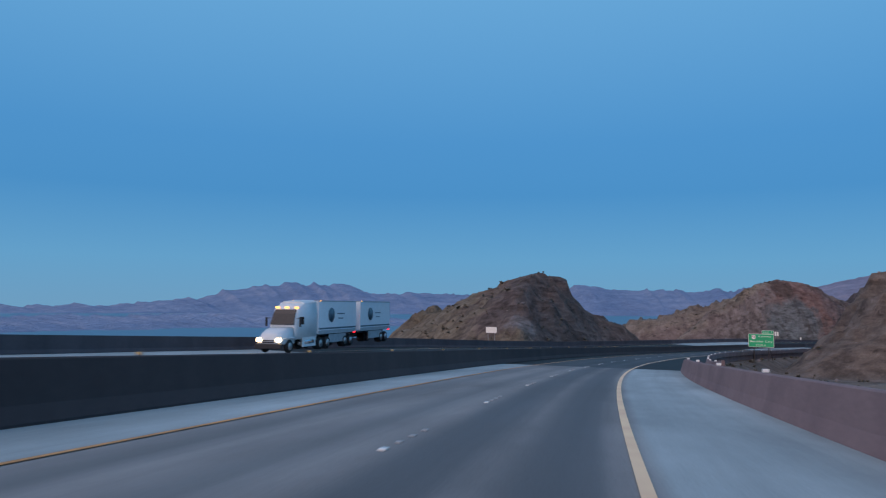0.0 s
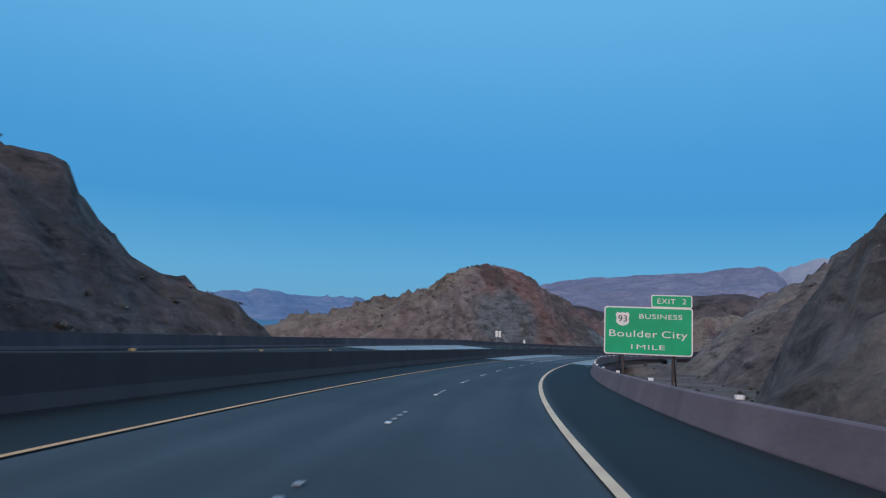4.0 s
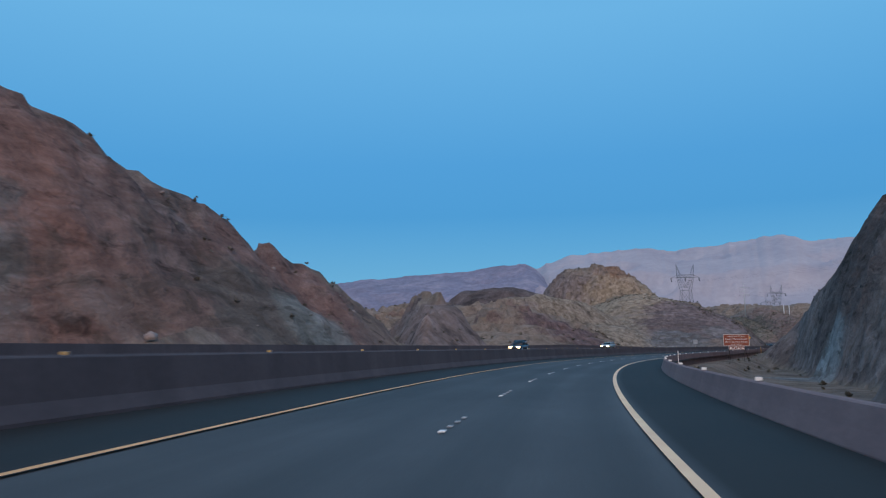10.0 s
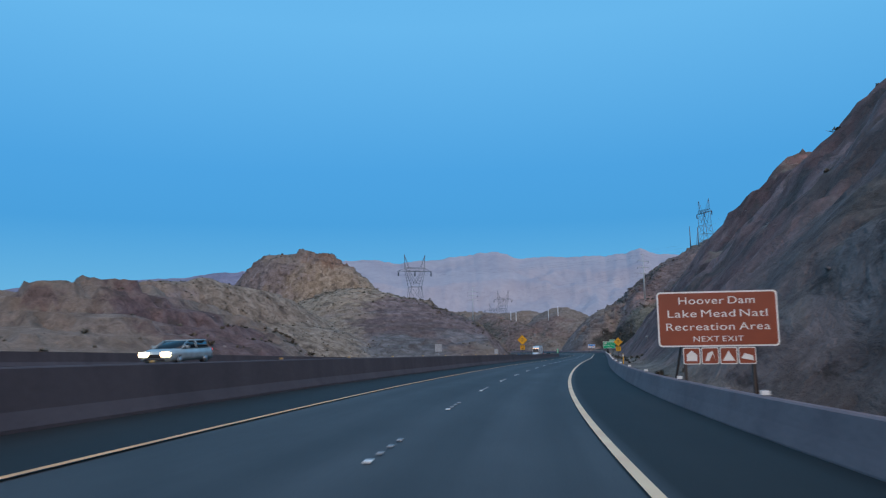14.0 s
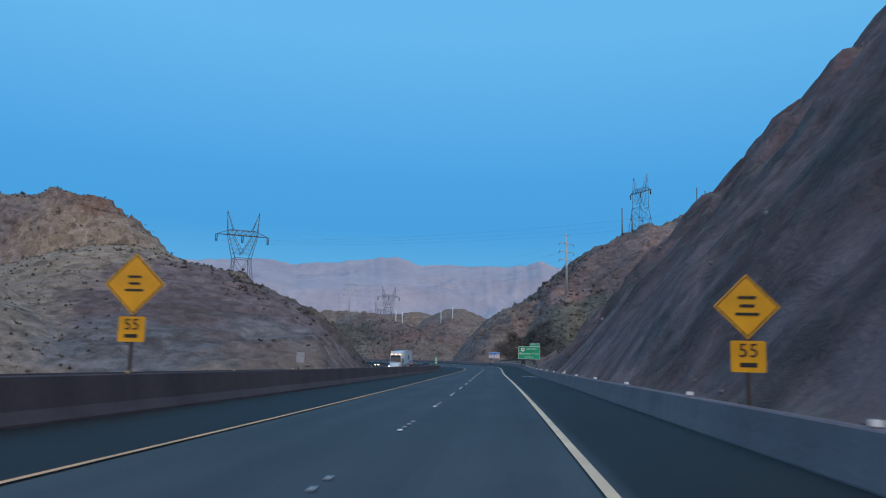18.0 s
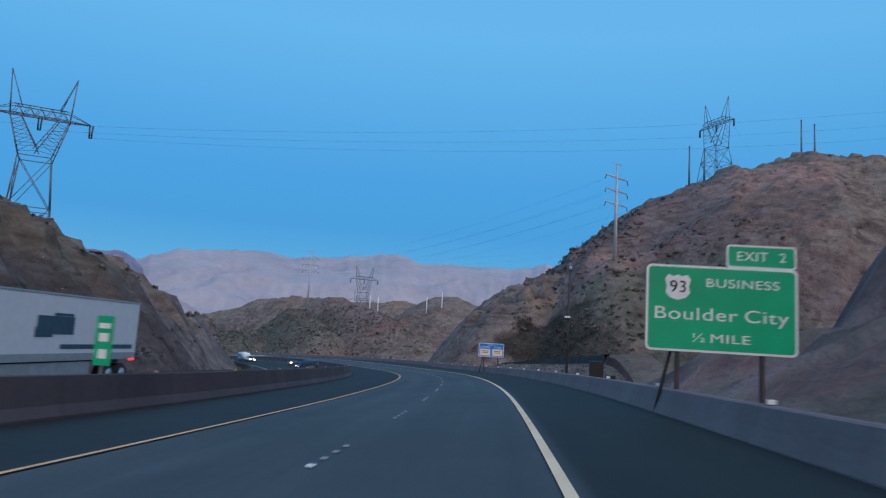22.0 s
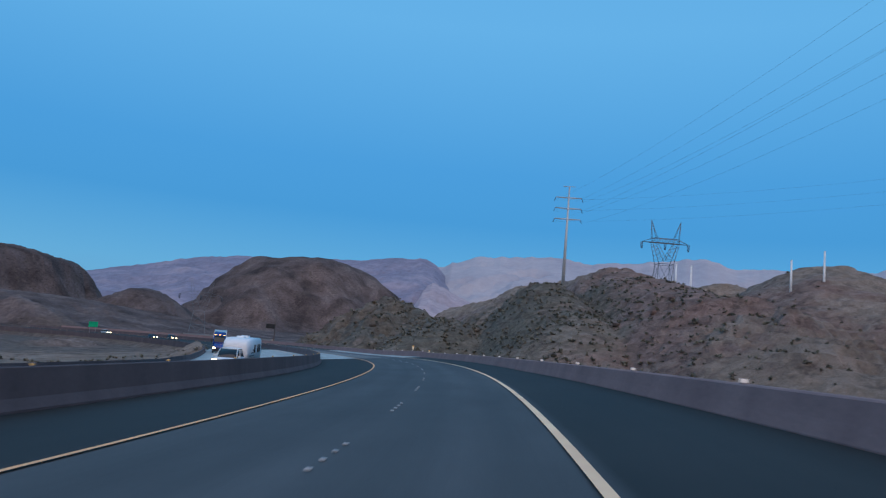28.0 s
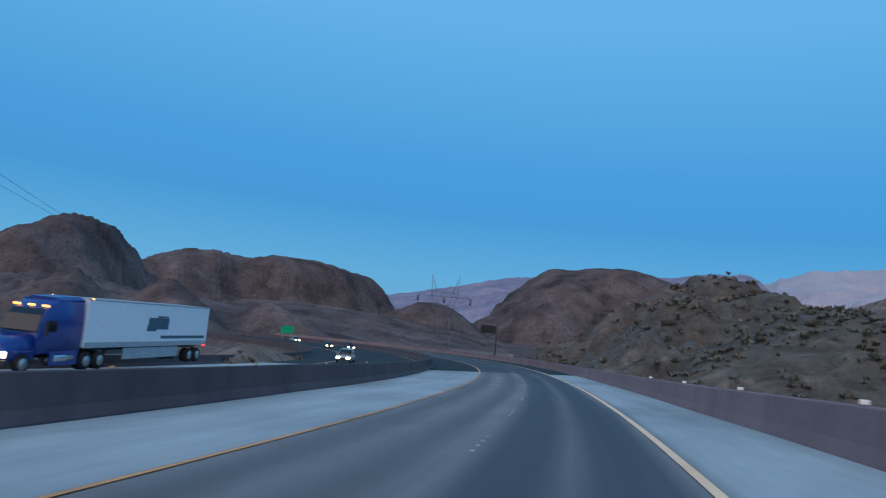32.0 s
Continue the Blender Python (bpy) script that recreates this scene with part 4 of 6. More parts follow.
def word_mesh(text, height, mat):
    """Letters of one word, as a mesh that starts at x = 0, and their width."""
    curve = bpy.data.curves.new("lettering", "FONT")
    curve.body, curve.size, curve.extrude, curve.align_y = text, height * 1.4, 0.003, "CENTER"
    curve.space_character = 1.08
    ob = new("lettering", curve)
    bpy.context.view_layer.update()
    me = bpy.data.meshes.new_from_object(ob.evaluated_get(bpy.context.evaluated_depsgraph_get()))
    bpy.data.objects.remove(ob)
    me.materials.clear()
    me.materials.append(mat)
    low, high = min(v.co.x for v in me.vertices), max(v.co.x for v in me.vertices)
    me.transform(Matrix.Translation((-low, 0, 0)))
    return me, high - low


def words(text, height, mat, parent, x, z, y=-0.012, width=None, space=0.42):
    """Raised letters on a panel, a mesh for each word, centred at x, z."""
    row = [word_mesh(w, height, mat) for w in text.split()]
    gap = height * space
    wide = sum(w for _, w in row) + gap * (len(row) - 1)
    k = width / wide if width else 1.0
    at = x - wide * k / 2
    for me, w in row:
        part("lettering", me, parent, "", Matrix.Translation((at, y, z)) @ Matrix.Rotation(radians(90), 4, "X") @ Matrix.Diagonal((k, 1, 1, 1)))
        at += (w + gap) * k


# green and blue are set brighter, with the headlight return in the colour
SIGN_GREEN = plain("sign_green", (0.0, 0.46, 0.20), 0.35, size=0.6)
SIGN_BLUE = plain("sign_blue", (0.008, 0.26, 0.72), 0.35, size=0.6)
SIGN_BROWN = plain("sign_brown", (0.32, 0.075, 0.035), 0.35, size=0.6)
SIGN_YELLOW = plain("sign_yellow", (0.9, 0.42, 0.01), 0.4, size=0.8)
SIGN_WHITE = plain("sign_white", (0.97, 0.92, 0.85), 0.4, grain=0.05)
SIGN_BLACK = plain("sign_black", (0.02, 0.02, 0.02), 0.5)
SIGN_RED = plain("panel_orange", (0.55, 0.13, 0.05), 0.4)
SIGN_CREAM = plain("panel_cream", (0.9, 0.82, 0.66), 0.4, grain=0.08)
GALV = plain("galvanised_steel", (0.34, 0.35, 0.36), 0.45, 0.7)
RUST = plain("weathered_steel_post", (0.09, 0.07, 0.06), 0.7, 0.3)
BACK = plain("sign_back_aluminium", (0.42, 0.43, 0.44), 0.5, 0.5)


def place_on_road(ob, s, n, up=0.0, turn=0.0):
    x, y, z = (float(v) for v in road(s, n, up))
    ob.matrix_basis = pose(x, y, z, 0, 0, turn_at(s) + turn)
    return ob


def panel_sign(label, s, n, low, w, h, colour, posts=(-1, 1), braces=True):
    """A road sign on steel posts behind the barrier; its panel's centre is at z = 0 of the panel part."""
    sign = new("road_sign")
    place_on_road(sign, s, n)
    tagged(sign, label, "road sign")
    base = float(sign.matrix_basis.translation.z)
    back = part("panel_backing", plate("panel_backing", rounded(w, h, 0.15), 0.03, BACK, 0.012), sign, "bare aluminium back", Matrix.Translation((0, 0, low + h / 2)))
    border = part("border", plate("border", rounded(w, h, 0.15), 0.012, SIGN_WHITE), sign, "white rim", Matrix.Translation((0, 0, low + h / 2)))
    face = part("panel", plate("panel", rounded(w - 0.13, h - 0.13, 0.11), 0.012, colour, -0.006), sign, "", Matrix.Translation((0, 0, low + h / 2)))
    m = sign.matrix_basis
    for k in posts:
        p = m @ Vector((k * w * 0.28, 0.15, 0))
        foot = float(ground(np.array([p.x]), np.array([p.y]))[0]) - base - 0.3
        part("post", boxes("post", RUST, ((0.10, 0.16, low + h - 0.1 - foot), (k * w * 0.28, 0.13, (low + h - 0.1 + foot) / 2)), bevel=0.012), sign, "dark steel post")
        if braces:
            part("brace", rods("brace", RUST, ((k * w * 0.28, 0.2, low + h * 0.3), (k * w * 0.28 + 0.5 * k, 1.6, foot), 0.05)), sign)
    for k in (-0.3, 0.3):
        part("stringer", boxes("stringer", GALV, ((w * 0.96, 0.06, 0.08), (0, 0.07, low + h / 2 + k * h)), bevel=0.008), sign)
    return sign, face


def guide_sign(label, s, n, low, w, h, distance):
    sign, face = panel_sign(label, s, n, low, w, h, SIGN_GREEN)
    tw = w * 0.46
    tab = part("exit_tab", plate("exit_tab", rounded(tw, 0.66, 0.1), 0.03, SIGN_WHITE), sign, "green exit tab with a white rim", Matrix.Translation((w / 2 - tw / 2 - 0.03, 0.004, low + h + 0.33)))
    part("tab_face", plate("tab_face", rounded(tw - 0.1, 0.56, 0.07), 0.01, SIGN_GREEN, -0.006), tab)
    words("EXIT 2", 0.27, SIGN_WHITE, tab, 0, -0.01, width=tw * 0.70, space=1.1)
    shield = [(-0.27, 0.36), (-0.12, 0.31), (0, 0.36), (0.12, 0.31), (0.27, 0.36), (0.36, 0.22), (0.31, 0.02), (0.34, -0.16), (0.22, -0.3), (0, -0.37), (-0.22, -0.3), (-0.34, -0.16), (-0.31, 0.02), (-0.36, 0.22)]
    badge = part("route_shield", plate("route_shield", shield[::-1], 0.012, SIGN_WHITE, -0.014), face, "white route shield", Matrix.Translation((-w * 0.29, 0, h * 0.24)))
    words("93", 0.34, SIGN_BLACK, badge, 0, 0.0, y=-0.022)
    words("BUSINESS", 0.25, SIGN_WHITE, face, w * 0.14, h * 0.30, width=w * 0.48)
    words("Boulder City", 0.36, SIGN_WHITE, face, 0, -h * 0.07, width=w * 0.88)
    words(distance, 0.25, SIGN_WHITE, face, 0, -h * 0.34, width=w * 0.38)
    return sign


def bars(name, mat, rows, parent, y=-0.02):
    """Unreadable lines of writing: (x, z, width, height)."""
    for x, z, w, h in rows:
        part(name, boxes(name, mat, ((w, 0.004, h), (x, y, z)), bevel=0.0), parent)


# ---- guide signs ----
guide_sign("green exit guide sign with white lettering on two posts", 153, 9.0, 1.55, 4.5, 2.5, "1 MILE")
guide_sign("green half-mile exit guide sign with white lettering", 675.5, 9.0, 1.7, 4.2, 2.45, "\u00bd MILE")

blue, face = panel_sign("blue attractions sign with five logo panels", 299, 9.4, 1.95, 3.9, 2.95, SIGN_BLUE)
words("EXIT 2", 0.24, SIGN_WHITE, face, 0, 1.16, space=0.9)
words("ATTRACTIONS", 0.25, SIGN_WHITE, face, 0, 0.78, width=1.9)
for k, (x, z, mat, ink) in enumerate(((-1.22, 0.1, SIGN_CREAM, SIGN_CREAM), (0, 0.1, SIGN_CREAM, SIGN_RED), (1.22, 0.1, SIGN_WHITE, SIGN_RED), (-1.22, -0.85, SIGN_RED, SIGN_WHITE), (0, -0.85, SIGN_WHITE, SIGN_BLACK))):
    logo = part("logo_panel", plate("logo_panel", rounded(1.08, 0.78, 0.05), 0.012, mat, -0.012), face, "", Matrix.Translation((x, 0, z)))
    bars("logo_bars", ink, [(0.1, 0.16, 0.6, 0.07), (0.1, 0.0, 0.55, 0.06), (0.0, -0.2, 0.8, 0.08)], logo)

lodging, face = panel_sign("blue lodging and food sign with two pale panels", 748.5, 8.4, 1.95, 3.3, 1.75, SIGN_BLUE)
words("EXIT 2", 0.18, SIGN_WHITE, face, 0, 0.66, space=0.9)
words("LODGING", 0.2, SIGN_WHITE, face, -0.8, 0.35, width=1.3)
words("FOOD", 0.2, SIGN_WHITE, face, 0.85, 0.35, width=0.9)
for x in (-0.8, 0.8):
    logo = part("logo_panel", plate("logo_panel", rounded(1.35, 0.85, 0.05), 0.012, SIGN_CREAM, -0.012), face, "", Matrix.Translation((x, 0, -0.28)))
    bars("logo_bars", SIGN_RED, [(0, 0.15, 0.9, 0.09), (0, -0.05, 0.7, 0.09)], logo)

brown, face = panel_sign("brown recreation area sign with white lettering", 441, 9.4, 1.8, 4.6, 2.2, SIGN_BROWN)
for text, z, h, w in (("Hoover Dam", 0.72, 0.3, 2.9), ("Lake Mead Natl", 0.2, 0.3, 3.8), ("Recreation Area", -0.32, 0.3, 3.95), ("NEXT EXIT", -0.8, 0.22, 1.9)):
    words(text, h, SIGN_WHITE, face, 0, z, width=w)
for k, x in enumerate((-1.05, -0.35, 0.35, 1.05)):
    mark = part("symbol_panel", plate("symbol_panel", rounded(0.66, 0.66, 0.06), 0.02, SIGN_WHITE), brown, "brown symbol plate with a white rim", Matrix.Translation((x, 0, 1.44)))
    part("symbol_face", plate("symbol_face", rounded(0.59, 0.59, 0.05), 0.01, SIGN_BROWN, -0.006), mark)
    shape = ([(-0.2, -0.2), (0.2, -0.2), (0.2, 0.05), (0, 0.22), (-0.2, 0.05)], [(-0.2, -0.2), (-0.05, -0.2), (0.1, 0.1), (0.2, -0.2), (0.1, 0.2), (-0.1, 0.1)], [(-0.24, -0.2), (0.24, -0.2), (0, 0.2)], [(-0.24, -0.1), (0.24, -0.2), (0.2, 0.0), (-0.1, 0.1)])[k]
    part("symbol", plate("symbol", shape, 0.006, SIGN_WHITE, -0.014), mark)


def warning_sign(s, n, low, label, d=0.86):
    """A yellow diamond with a speed plate below, on one post."""
    sign = new("warning_sign")
    place_on_road(sign, s, n)
    tagged(sign, label, "road sign", group="curve warning signs")
    diamond = part("diamond", plate("diamond", [(d, 0), (0, d), (-d, 0), (0, -d)], 0.02, SIGN_YELLOW), sign, "", Matrix.Translation((0, 0, low + 0.85 + d)))
    part("border", plate("border", [(d - 0.05, 0), (0, d - 0.05), (-d + 0.05, 0), (0, -d + 0.05)], 0.004, SIGN_BLACK, -0.003), diamond)
    part("face", plate("face", [(d - 0.09, 0), (0, d - 0.09), (-d + 0.09, 0), (0, -d + 0.09)], 0.004, SIGN_YELLOW, -0.006), diamond)
    bars("writing", SIGN_BLACK, [(0, 0.24, 0.46, 0.075), (0, 0.02, 0.38, 0.075), (0, -0.2, 0.62, 0.075)], diamond)
    plaque = part("speed_plate", plate("speed_plate", rounded(0.9, 0.82, 0.05), 0.02, SIGN_YELLOW), sign, "", Matrix.Translation((0, 0, low + 0.4)))
    words("55", 0.36, SIGN_BLACK, plaque, 0, 0.14)
    bars("writing", SIGN_BLACK, [(0, -0.22, 0.45, 0.12)], plaque, y=-0.004)
    part("post", boxes("post", RUST, ((0.09, 0.09, low + 3.2), (0, 0.07, (low + 1.2) / 2 - 0.5)), bevel=0.01), sign, "dark steel post")


warning_sign(552.5, 8.8, 1.29, "yellow diamond curve warning with 55 plate, behind the barrier")
warning_sign(555.6, -9.65, 2.15, "yellow diamond curve warning with 55 plate, on the median barrier", 1.02)


def turned_sign(s, n, low, w, h, label, posts=1, mat=BACK):
    """A sign for the other carriageway, seen from its bare back."""
    sign = new("road_sign")
    place_on_road(sign, s, n, 0, 180)
    tagged(sign, label, "road sign")
    part("panel", plate("panel", rounded(w, h, 0.06), 0.02, mat), sign, "", Matrix.Translation((0, 0, low + h / 2)))
    for k in ((0,) if posts == 1 else (-1, 1)):
        part("post", boxes("post", GALV, ((0.07, 0.07, low + h + 1.2), (k * w * 0.3, -0.06, (low + h) / 2 - 0.6)), bevel=0.01), sign, "galvanised post")
    for q in (0.7, 0.3):
        part("stiffener", boxes("stiffener", GALV, ((w * 0.95, 0.03, 0.06), (0, -0.03, low + h * q)), bevel=0.0), sign)


turned_sign(110.5, -26.2, 2.3, 1.9, 0.95, "pale back of a sign on two posts below the knoll", 2, SIGN_WHITE)
turned_sign(278.4, -26.5, 2.0, 0.62, 1.5, "tall white back of a narrow road sign", 1, SIGN_WHITE)
turned_sign(278.6, -25.8, 2.0, 0.62, 1.5, "tall white back of a narrow road sign", 1, SIGN_WHITE)
turned_sign(296, -26.2, 0.8, 0.5, 0.9, "small white marker sign", 1, SIGN_WHITE)
turned_sign(553, -26.2, 2.2, 1.4, 1.5, "grey back of a road sign by the rock", 1)
turned_sign(638.4, -26.2, 1.9, 1.2, 1.5, "grey back of a route sign on the cut slope", 1)

mile = new("mile_marker")
place_on_road(mile, 676, float(MIDDLE(676)))
tagged(mile, "narrow green mile marker on the median barrier", "mile marker")
part("panel", plate("panel", rounded(0.55, 1.5, 0.05), 0.02, SIGN_GREEN), mile, "", Matrix.Translation((0, 0, 2.15)))
bars("writing", SIGN_WHITE, [(0, 2.6, 0.36, 0.16), (0, 2.25, 0.3, 0.26), (0, 1.75, 0.26, 0.28)], mile, y=-0.006)
part("post", boxes("post", GALV, ((0.06, 0.06, 2.0), (0, 0.05, 1.9)), bevel=0.008), mile)

# ---- delineators, reflectors, lane markers ----
PADDLE = plain("marker_cream", (1.0, 0.80, 0.55), 0.35, grain=0.05)


def marker_post(s, n, h, mat, label):
    ob = new("delineator_post")
    place_on_road(ob, s, n, -0.8)
    tagged(ob, label, "delineator", group="delineators behind the barrier")
    part("stake", boxes("stake", mat, ((0.075, 0.02, h + 0.8), (0, 0, (h + 0.8) / 2)), bevel=0.006), ob)
    part("reflector_band", boxes("reflector_band", SIGN_WHITE, ((0.1, 0.026, 0.18), (0, 0, h + 0.62)), bevel=0.004), ob)


for s, n, h, mat, label in ((371.6, 7.5, 1.25, SIGN_WHITE, "white delineator stake with orange foot"), (480.2, 7.8, 1.2, SIGN_YELLOW, "orange plastic delineator stake"),
                            (593, 7.9, 0.95, SIGN_YELLOW, "orange plastic delineator stake")):
    marker_post(s, n, h, mat, label)
for s, low, w, h, top in ((961.0, 1.18, 0.33, 0.66, 0.14), (947.3, 0.72, 0.2, 0.36, 0.1)):
    paddle = new("marker_paddle")
    place_on_road(paddle, s, 7.9, 0.0)
    tagged(paddle, "cream reflective marker panel with orange head over the barrier", "marker panel")
    part("stake", boxes("stake", GALV, ((0.05, 0.03, low + h + 0.5), (0, 0.03, (low + h - 0.5) / 2)), bevel=0.005), paddle)
    part("panel", plate("panel", rounded(w, h, 0.03, 0, low + h / 2), 0.012, PADDLE), paddle, "cream reflective sheet")
    part("head", plate("head", rounded(w, top, 0.02, 0, low + h - top / 2), 0.012, SIGN_YELLOW, -0.014), paddle, "orange head")

LENS = plain("reflector_lens", (0.95, 0.93, 0.88), 0.15, grain=0.03)
AMBER = plain("amber_lens", (0.62, 0.42, 0.16), 0.2, grain=0.03)
unit = new("barrier_reflector")
tagged(unit, "small white reflector box on the barrier top", "reflector", group="reflectors on the right barrier")
part("lens", boxes("lens", LENS, ((0.17, 0.03, 0.085), (0, -0.03, 0.06)), bevel=0.006), unit)
part("bracket", boxes("bracket", GALV, ((0.13, 0.05, 0.11), (0, 0.01, 0.055)), bevel=0.006), unit)
amber_unit = new("barrier_reflector")
tagged(amber_unit, "small amber reflector box on the median barrier top", "reflector", group="reflectors on the median barrier")
part("lens", boxes("lens", AMBER, ((0.11, 0.03, 0.06), (0, -0.03, 0.05)), bevel=0.006), amber_unit)
part("bracket", boxes("bracket", GALV, ((0.1, 0.05, 0.08), (0, 0.01, 0.04)), bevel=0.006), amber_unit)
place_on_road(unit, 11.5, EDGE_R + 0.33, float(TOP_R(11.5)))
place_on_road(amber_unit, 14.0, float(MIDDLE(14.0)), 1.15)
for k in range(1, 110):
    s = 11.5 + 9.0 * k
    x, y, z = (float(v) for v in road(s, right_edge(s) + 0.33, TOP_R(s)))
    copy_thing(unit, pose(x, y, z, 0, 0, turn_at(s)))
    s = 14.0 + 9.0 * k
    x, y, z = (float(v) for v in road(s, MIDDLE(s), 1.15))
    copy_thing(amber_unit, pose(x, y, z, 0, 0, turn_at(s)))

DULL = plain("lane_marker_ceramic", (0.36, 0.36, 0.36), 0.4, grain=0.2)
tile = boxes("lane_marker", DULL, ((0.10, 0.12, 0.02), (0, 0, 0.01)), bevel=0.006)
bright_tile = boxes("lane_marker", LENS, ((0.12, 0.14, 0.026), (0, 0, 0.013)), bevel=0.008)
group_at = edge_at([(-13, -53.9), (0, 64.7), (13, 182.1), (23, 274.4), (39, 420.4), (53, 548.9), (63, 638.3), (76, 753.8), (90, 876.3), (97, 937.6), (100, 964.0), (125, 1185.0)])
rest = []
for k in range(-9, 120):
    for j in range(4):
        s = float(group_at(k)) + 0.82 * j
        x, y, z = (float(v) for v in road(s, 0.13, 0.024))
        m = pose(x, y, z, 0, 0, turn_at(s))
        if -7 <= k < 67:
            part("lane_marker", tile if j else bright_tile, pavement, "" if j else "bright reflective lane marker", m)
        else:
            rest.append(m)
bm = bmesh.new()
for m in rest:
    box_bm(bm, (0.08, 0.1, 0.02), (0, 0, 0.01), 0.0, m)
tagged(part("lane_marker_rest", done("lane_marker_rest", bm, DULL), pavement), "raised white lane markers", kind="stuff")


# ---- power lines ----
TOWER_STEEL = plain("tower_steel", (0.16, 0.175, 0.19), 0.55, 0.5)
POLE_PALE = plain("pale_pole", (0.74, 0.76, 0.77), 0.5)
POLE_STEEL = plain("pole_steel", (0.46, 0.48, 0.49), 0.5, 0.25)
INSULATOR = plain("insulator", (0.035, 0.04, 0.05), 0.4)
WIRE = plain("cable", (0.05, 0.06, 0.07), 0.5, 0.4)


def over_ground(x, y):
    return float(ground(np.array([x]), np.array([y]))[0])


def members(main, items, tower, thick):
    """Steel bars of a tower, each by itself: the thick ones take the given name, the thin ones are braces."""
    for a, b, size in items:
        name = main if size >= thick else "brace"
        part(name, rods(name, TOWER_STEEL, (a, b, size), sides=5), tower)


def lattice_tower(x, y, top, turn, label, span=22.0, r=0.095):
    """A steel lattice tower: splayed body, waist, two arms of a Y, a bridge beam and two peaks."""
    tower = new("transmission_tower")
    foot = over_ground(x, y) - 0.4
    tower.matrix_basis = pose(x, y, foot, 0, 0, turn)
    tagged(tower, label, "transmission tower", group="lattice towers")
    h = max(top - foot, 20.0)
    beam, waist, w = h - 9.0, h - 17.5, 4.5
    mid = max(waist * 0.55, 3.0)
    half0, half1, half2 = 4.6, 3.7, 2.9
    levels = [(0.0, half0), (mid, half1), (waist, half2)]
    body = []
    for (z0, a0), (z1, a1) in zip(levels, levels[1:]):
        c0 = [(a0, a0, z0), (-a0, a0, z0), (-a0, -a0, z0), (a0, -a0, z0)]
        c1 = [(a1, a1, z1), (-a1, a1, z1), (-a1, -a1, z1), (a1, -a1, z1)]
        for k in range(4):
            n = (k + 1) % 4
            body += [(c0[k], c1[k], r * 1.3), (c0[k], c1[n], r * 0.8), (c0[n], c1[k], r * 0.8), (c1[k], c1[n], r)]
    members("leg", body, tower, r * 1.25)
    for side in (-1, 1):
        limb = []
        for y0 in (-half2, half2):
            limb += [((side * half2, y0, waist), (side * w * 1.18, y0 * 0.4, beam), r * 1.2), ((side * half2 * -0.15, y0 * 0.8, waist + 1.5), (side * w * 0.75, y0 * 0.4, beam), r), ]
            for k in range(1, 9):
                u, v = (k + k % 2) / 10.0, (k + 1 - k % 2) / 10.0
                o = Vector((side * half2, y0, waist)).lerp(Vector((side * w * 1.18, y0 * 0.4, beam)), u)
                i = Vector((side * half2 * -0.15, y0 * 0.8, waist + 1.5)).lerp(Vector((side * w * 0.75, y0 * 0.4, beam)), v)
                limb += [(o, i, r * 0.5)]
        members("limb", limb, tower, r * 0.9)
        peak = (side * w * 1.3, 0, h)
        members("peak_bar", [((side * w * q, d, beam + e), peak, r) for q, d, e in ((1.18, -1, 0), (1.18, 1, 0), (0.75, -1, 1.8), (0.75, 1, 1.8))], tower, 0.0)
    truss = [((-span / 2, 0, beam), (span / 2, 0, beam), r)]
    for d in (-1.0, 1.0):
        truss += [((-w * 1.2, d, beam), (w * 1.2, d, beam), r * 1.2), ((-w * 1.05, d, beam + 1.8), (w * 1.05, d, beam + 1.8), r * 1.2)]
        for k in range(10):
            a, b = -w * 1.1 + k * w * 0.22, -w * 1.1 + (k + 1) * w * 0.22
            truss += [((a, d, beam + 1.8 * (k % 2)), (b, d, beam + 1.8 * ((k + 1) % 2)), r * 0.7)]
        for side in (-1, 1):
            truss += [((side * span / 2, 0, beam), (side * w * 1.05, d, beam + 1.8), r * 0.8), ((side * span / 2, 0, beam), (side * w * 1.2, d, beam), r)]
    members("bridge_beam", truss, tower, r * 0.95)
    for q in (-span / 2, 0.0, span / 2):
        part("insulator", rods("insulator", INSULATOR, ((q - 0.3, 0, beam), (q - 0.2, 0, beam - 2.6), 0.16), ((q + 0.3, 0, beam), (q + 0.2, 0, beam - 2.6), 0.16), ((q - 0.3, 0, beam - 2.6), (q + 0.3, 0, beam - 2.6), 0.1)), tower, "dark insulator string")
    return tower, [tower.matrix_basis @ Vector((q, 0, beam - 2.6)) for q in (-span / 2, 0, span / 2)]


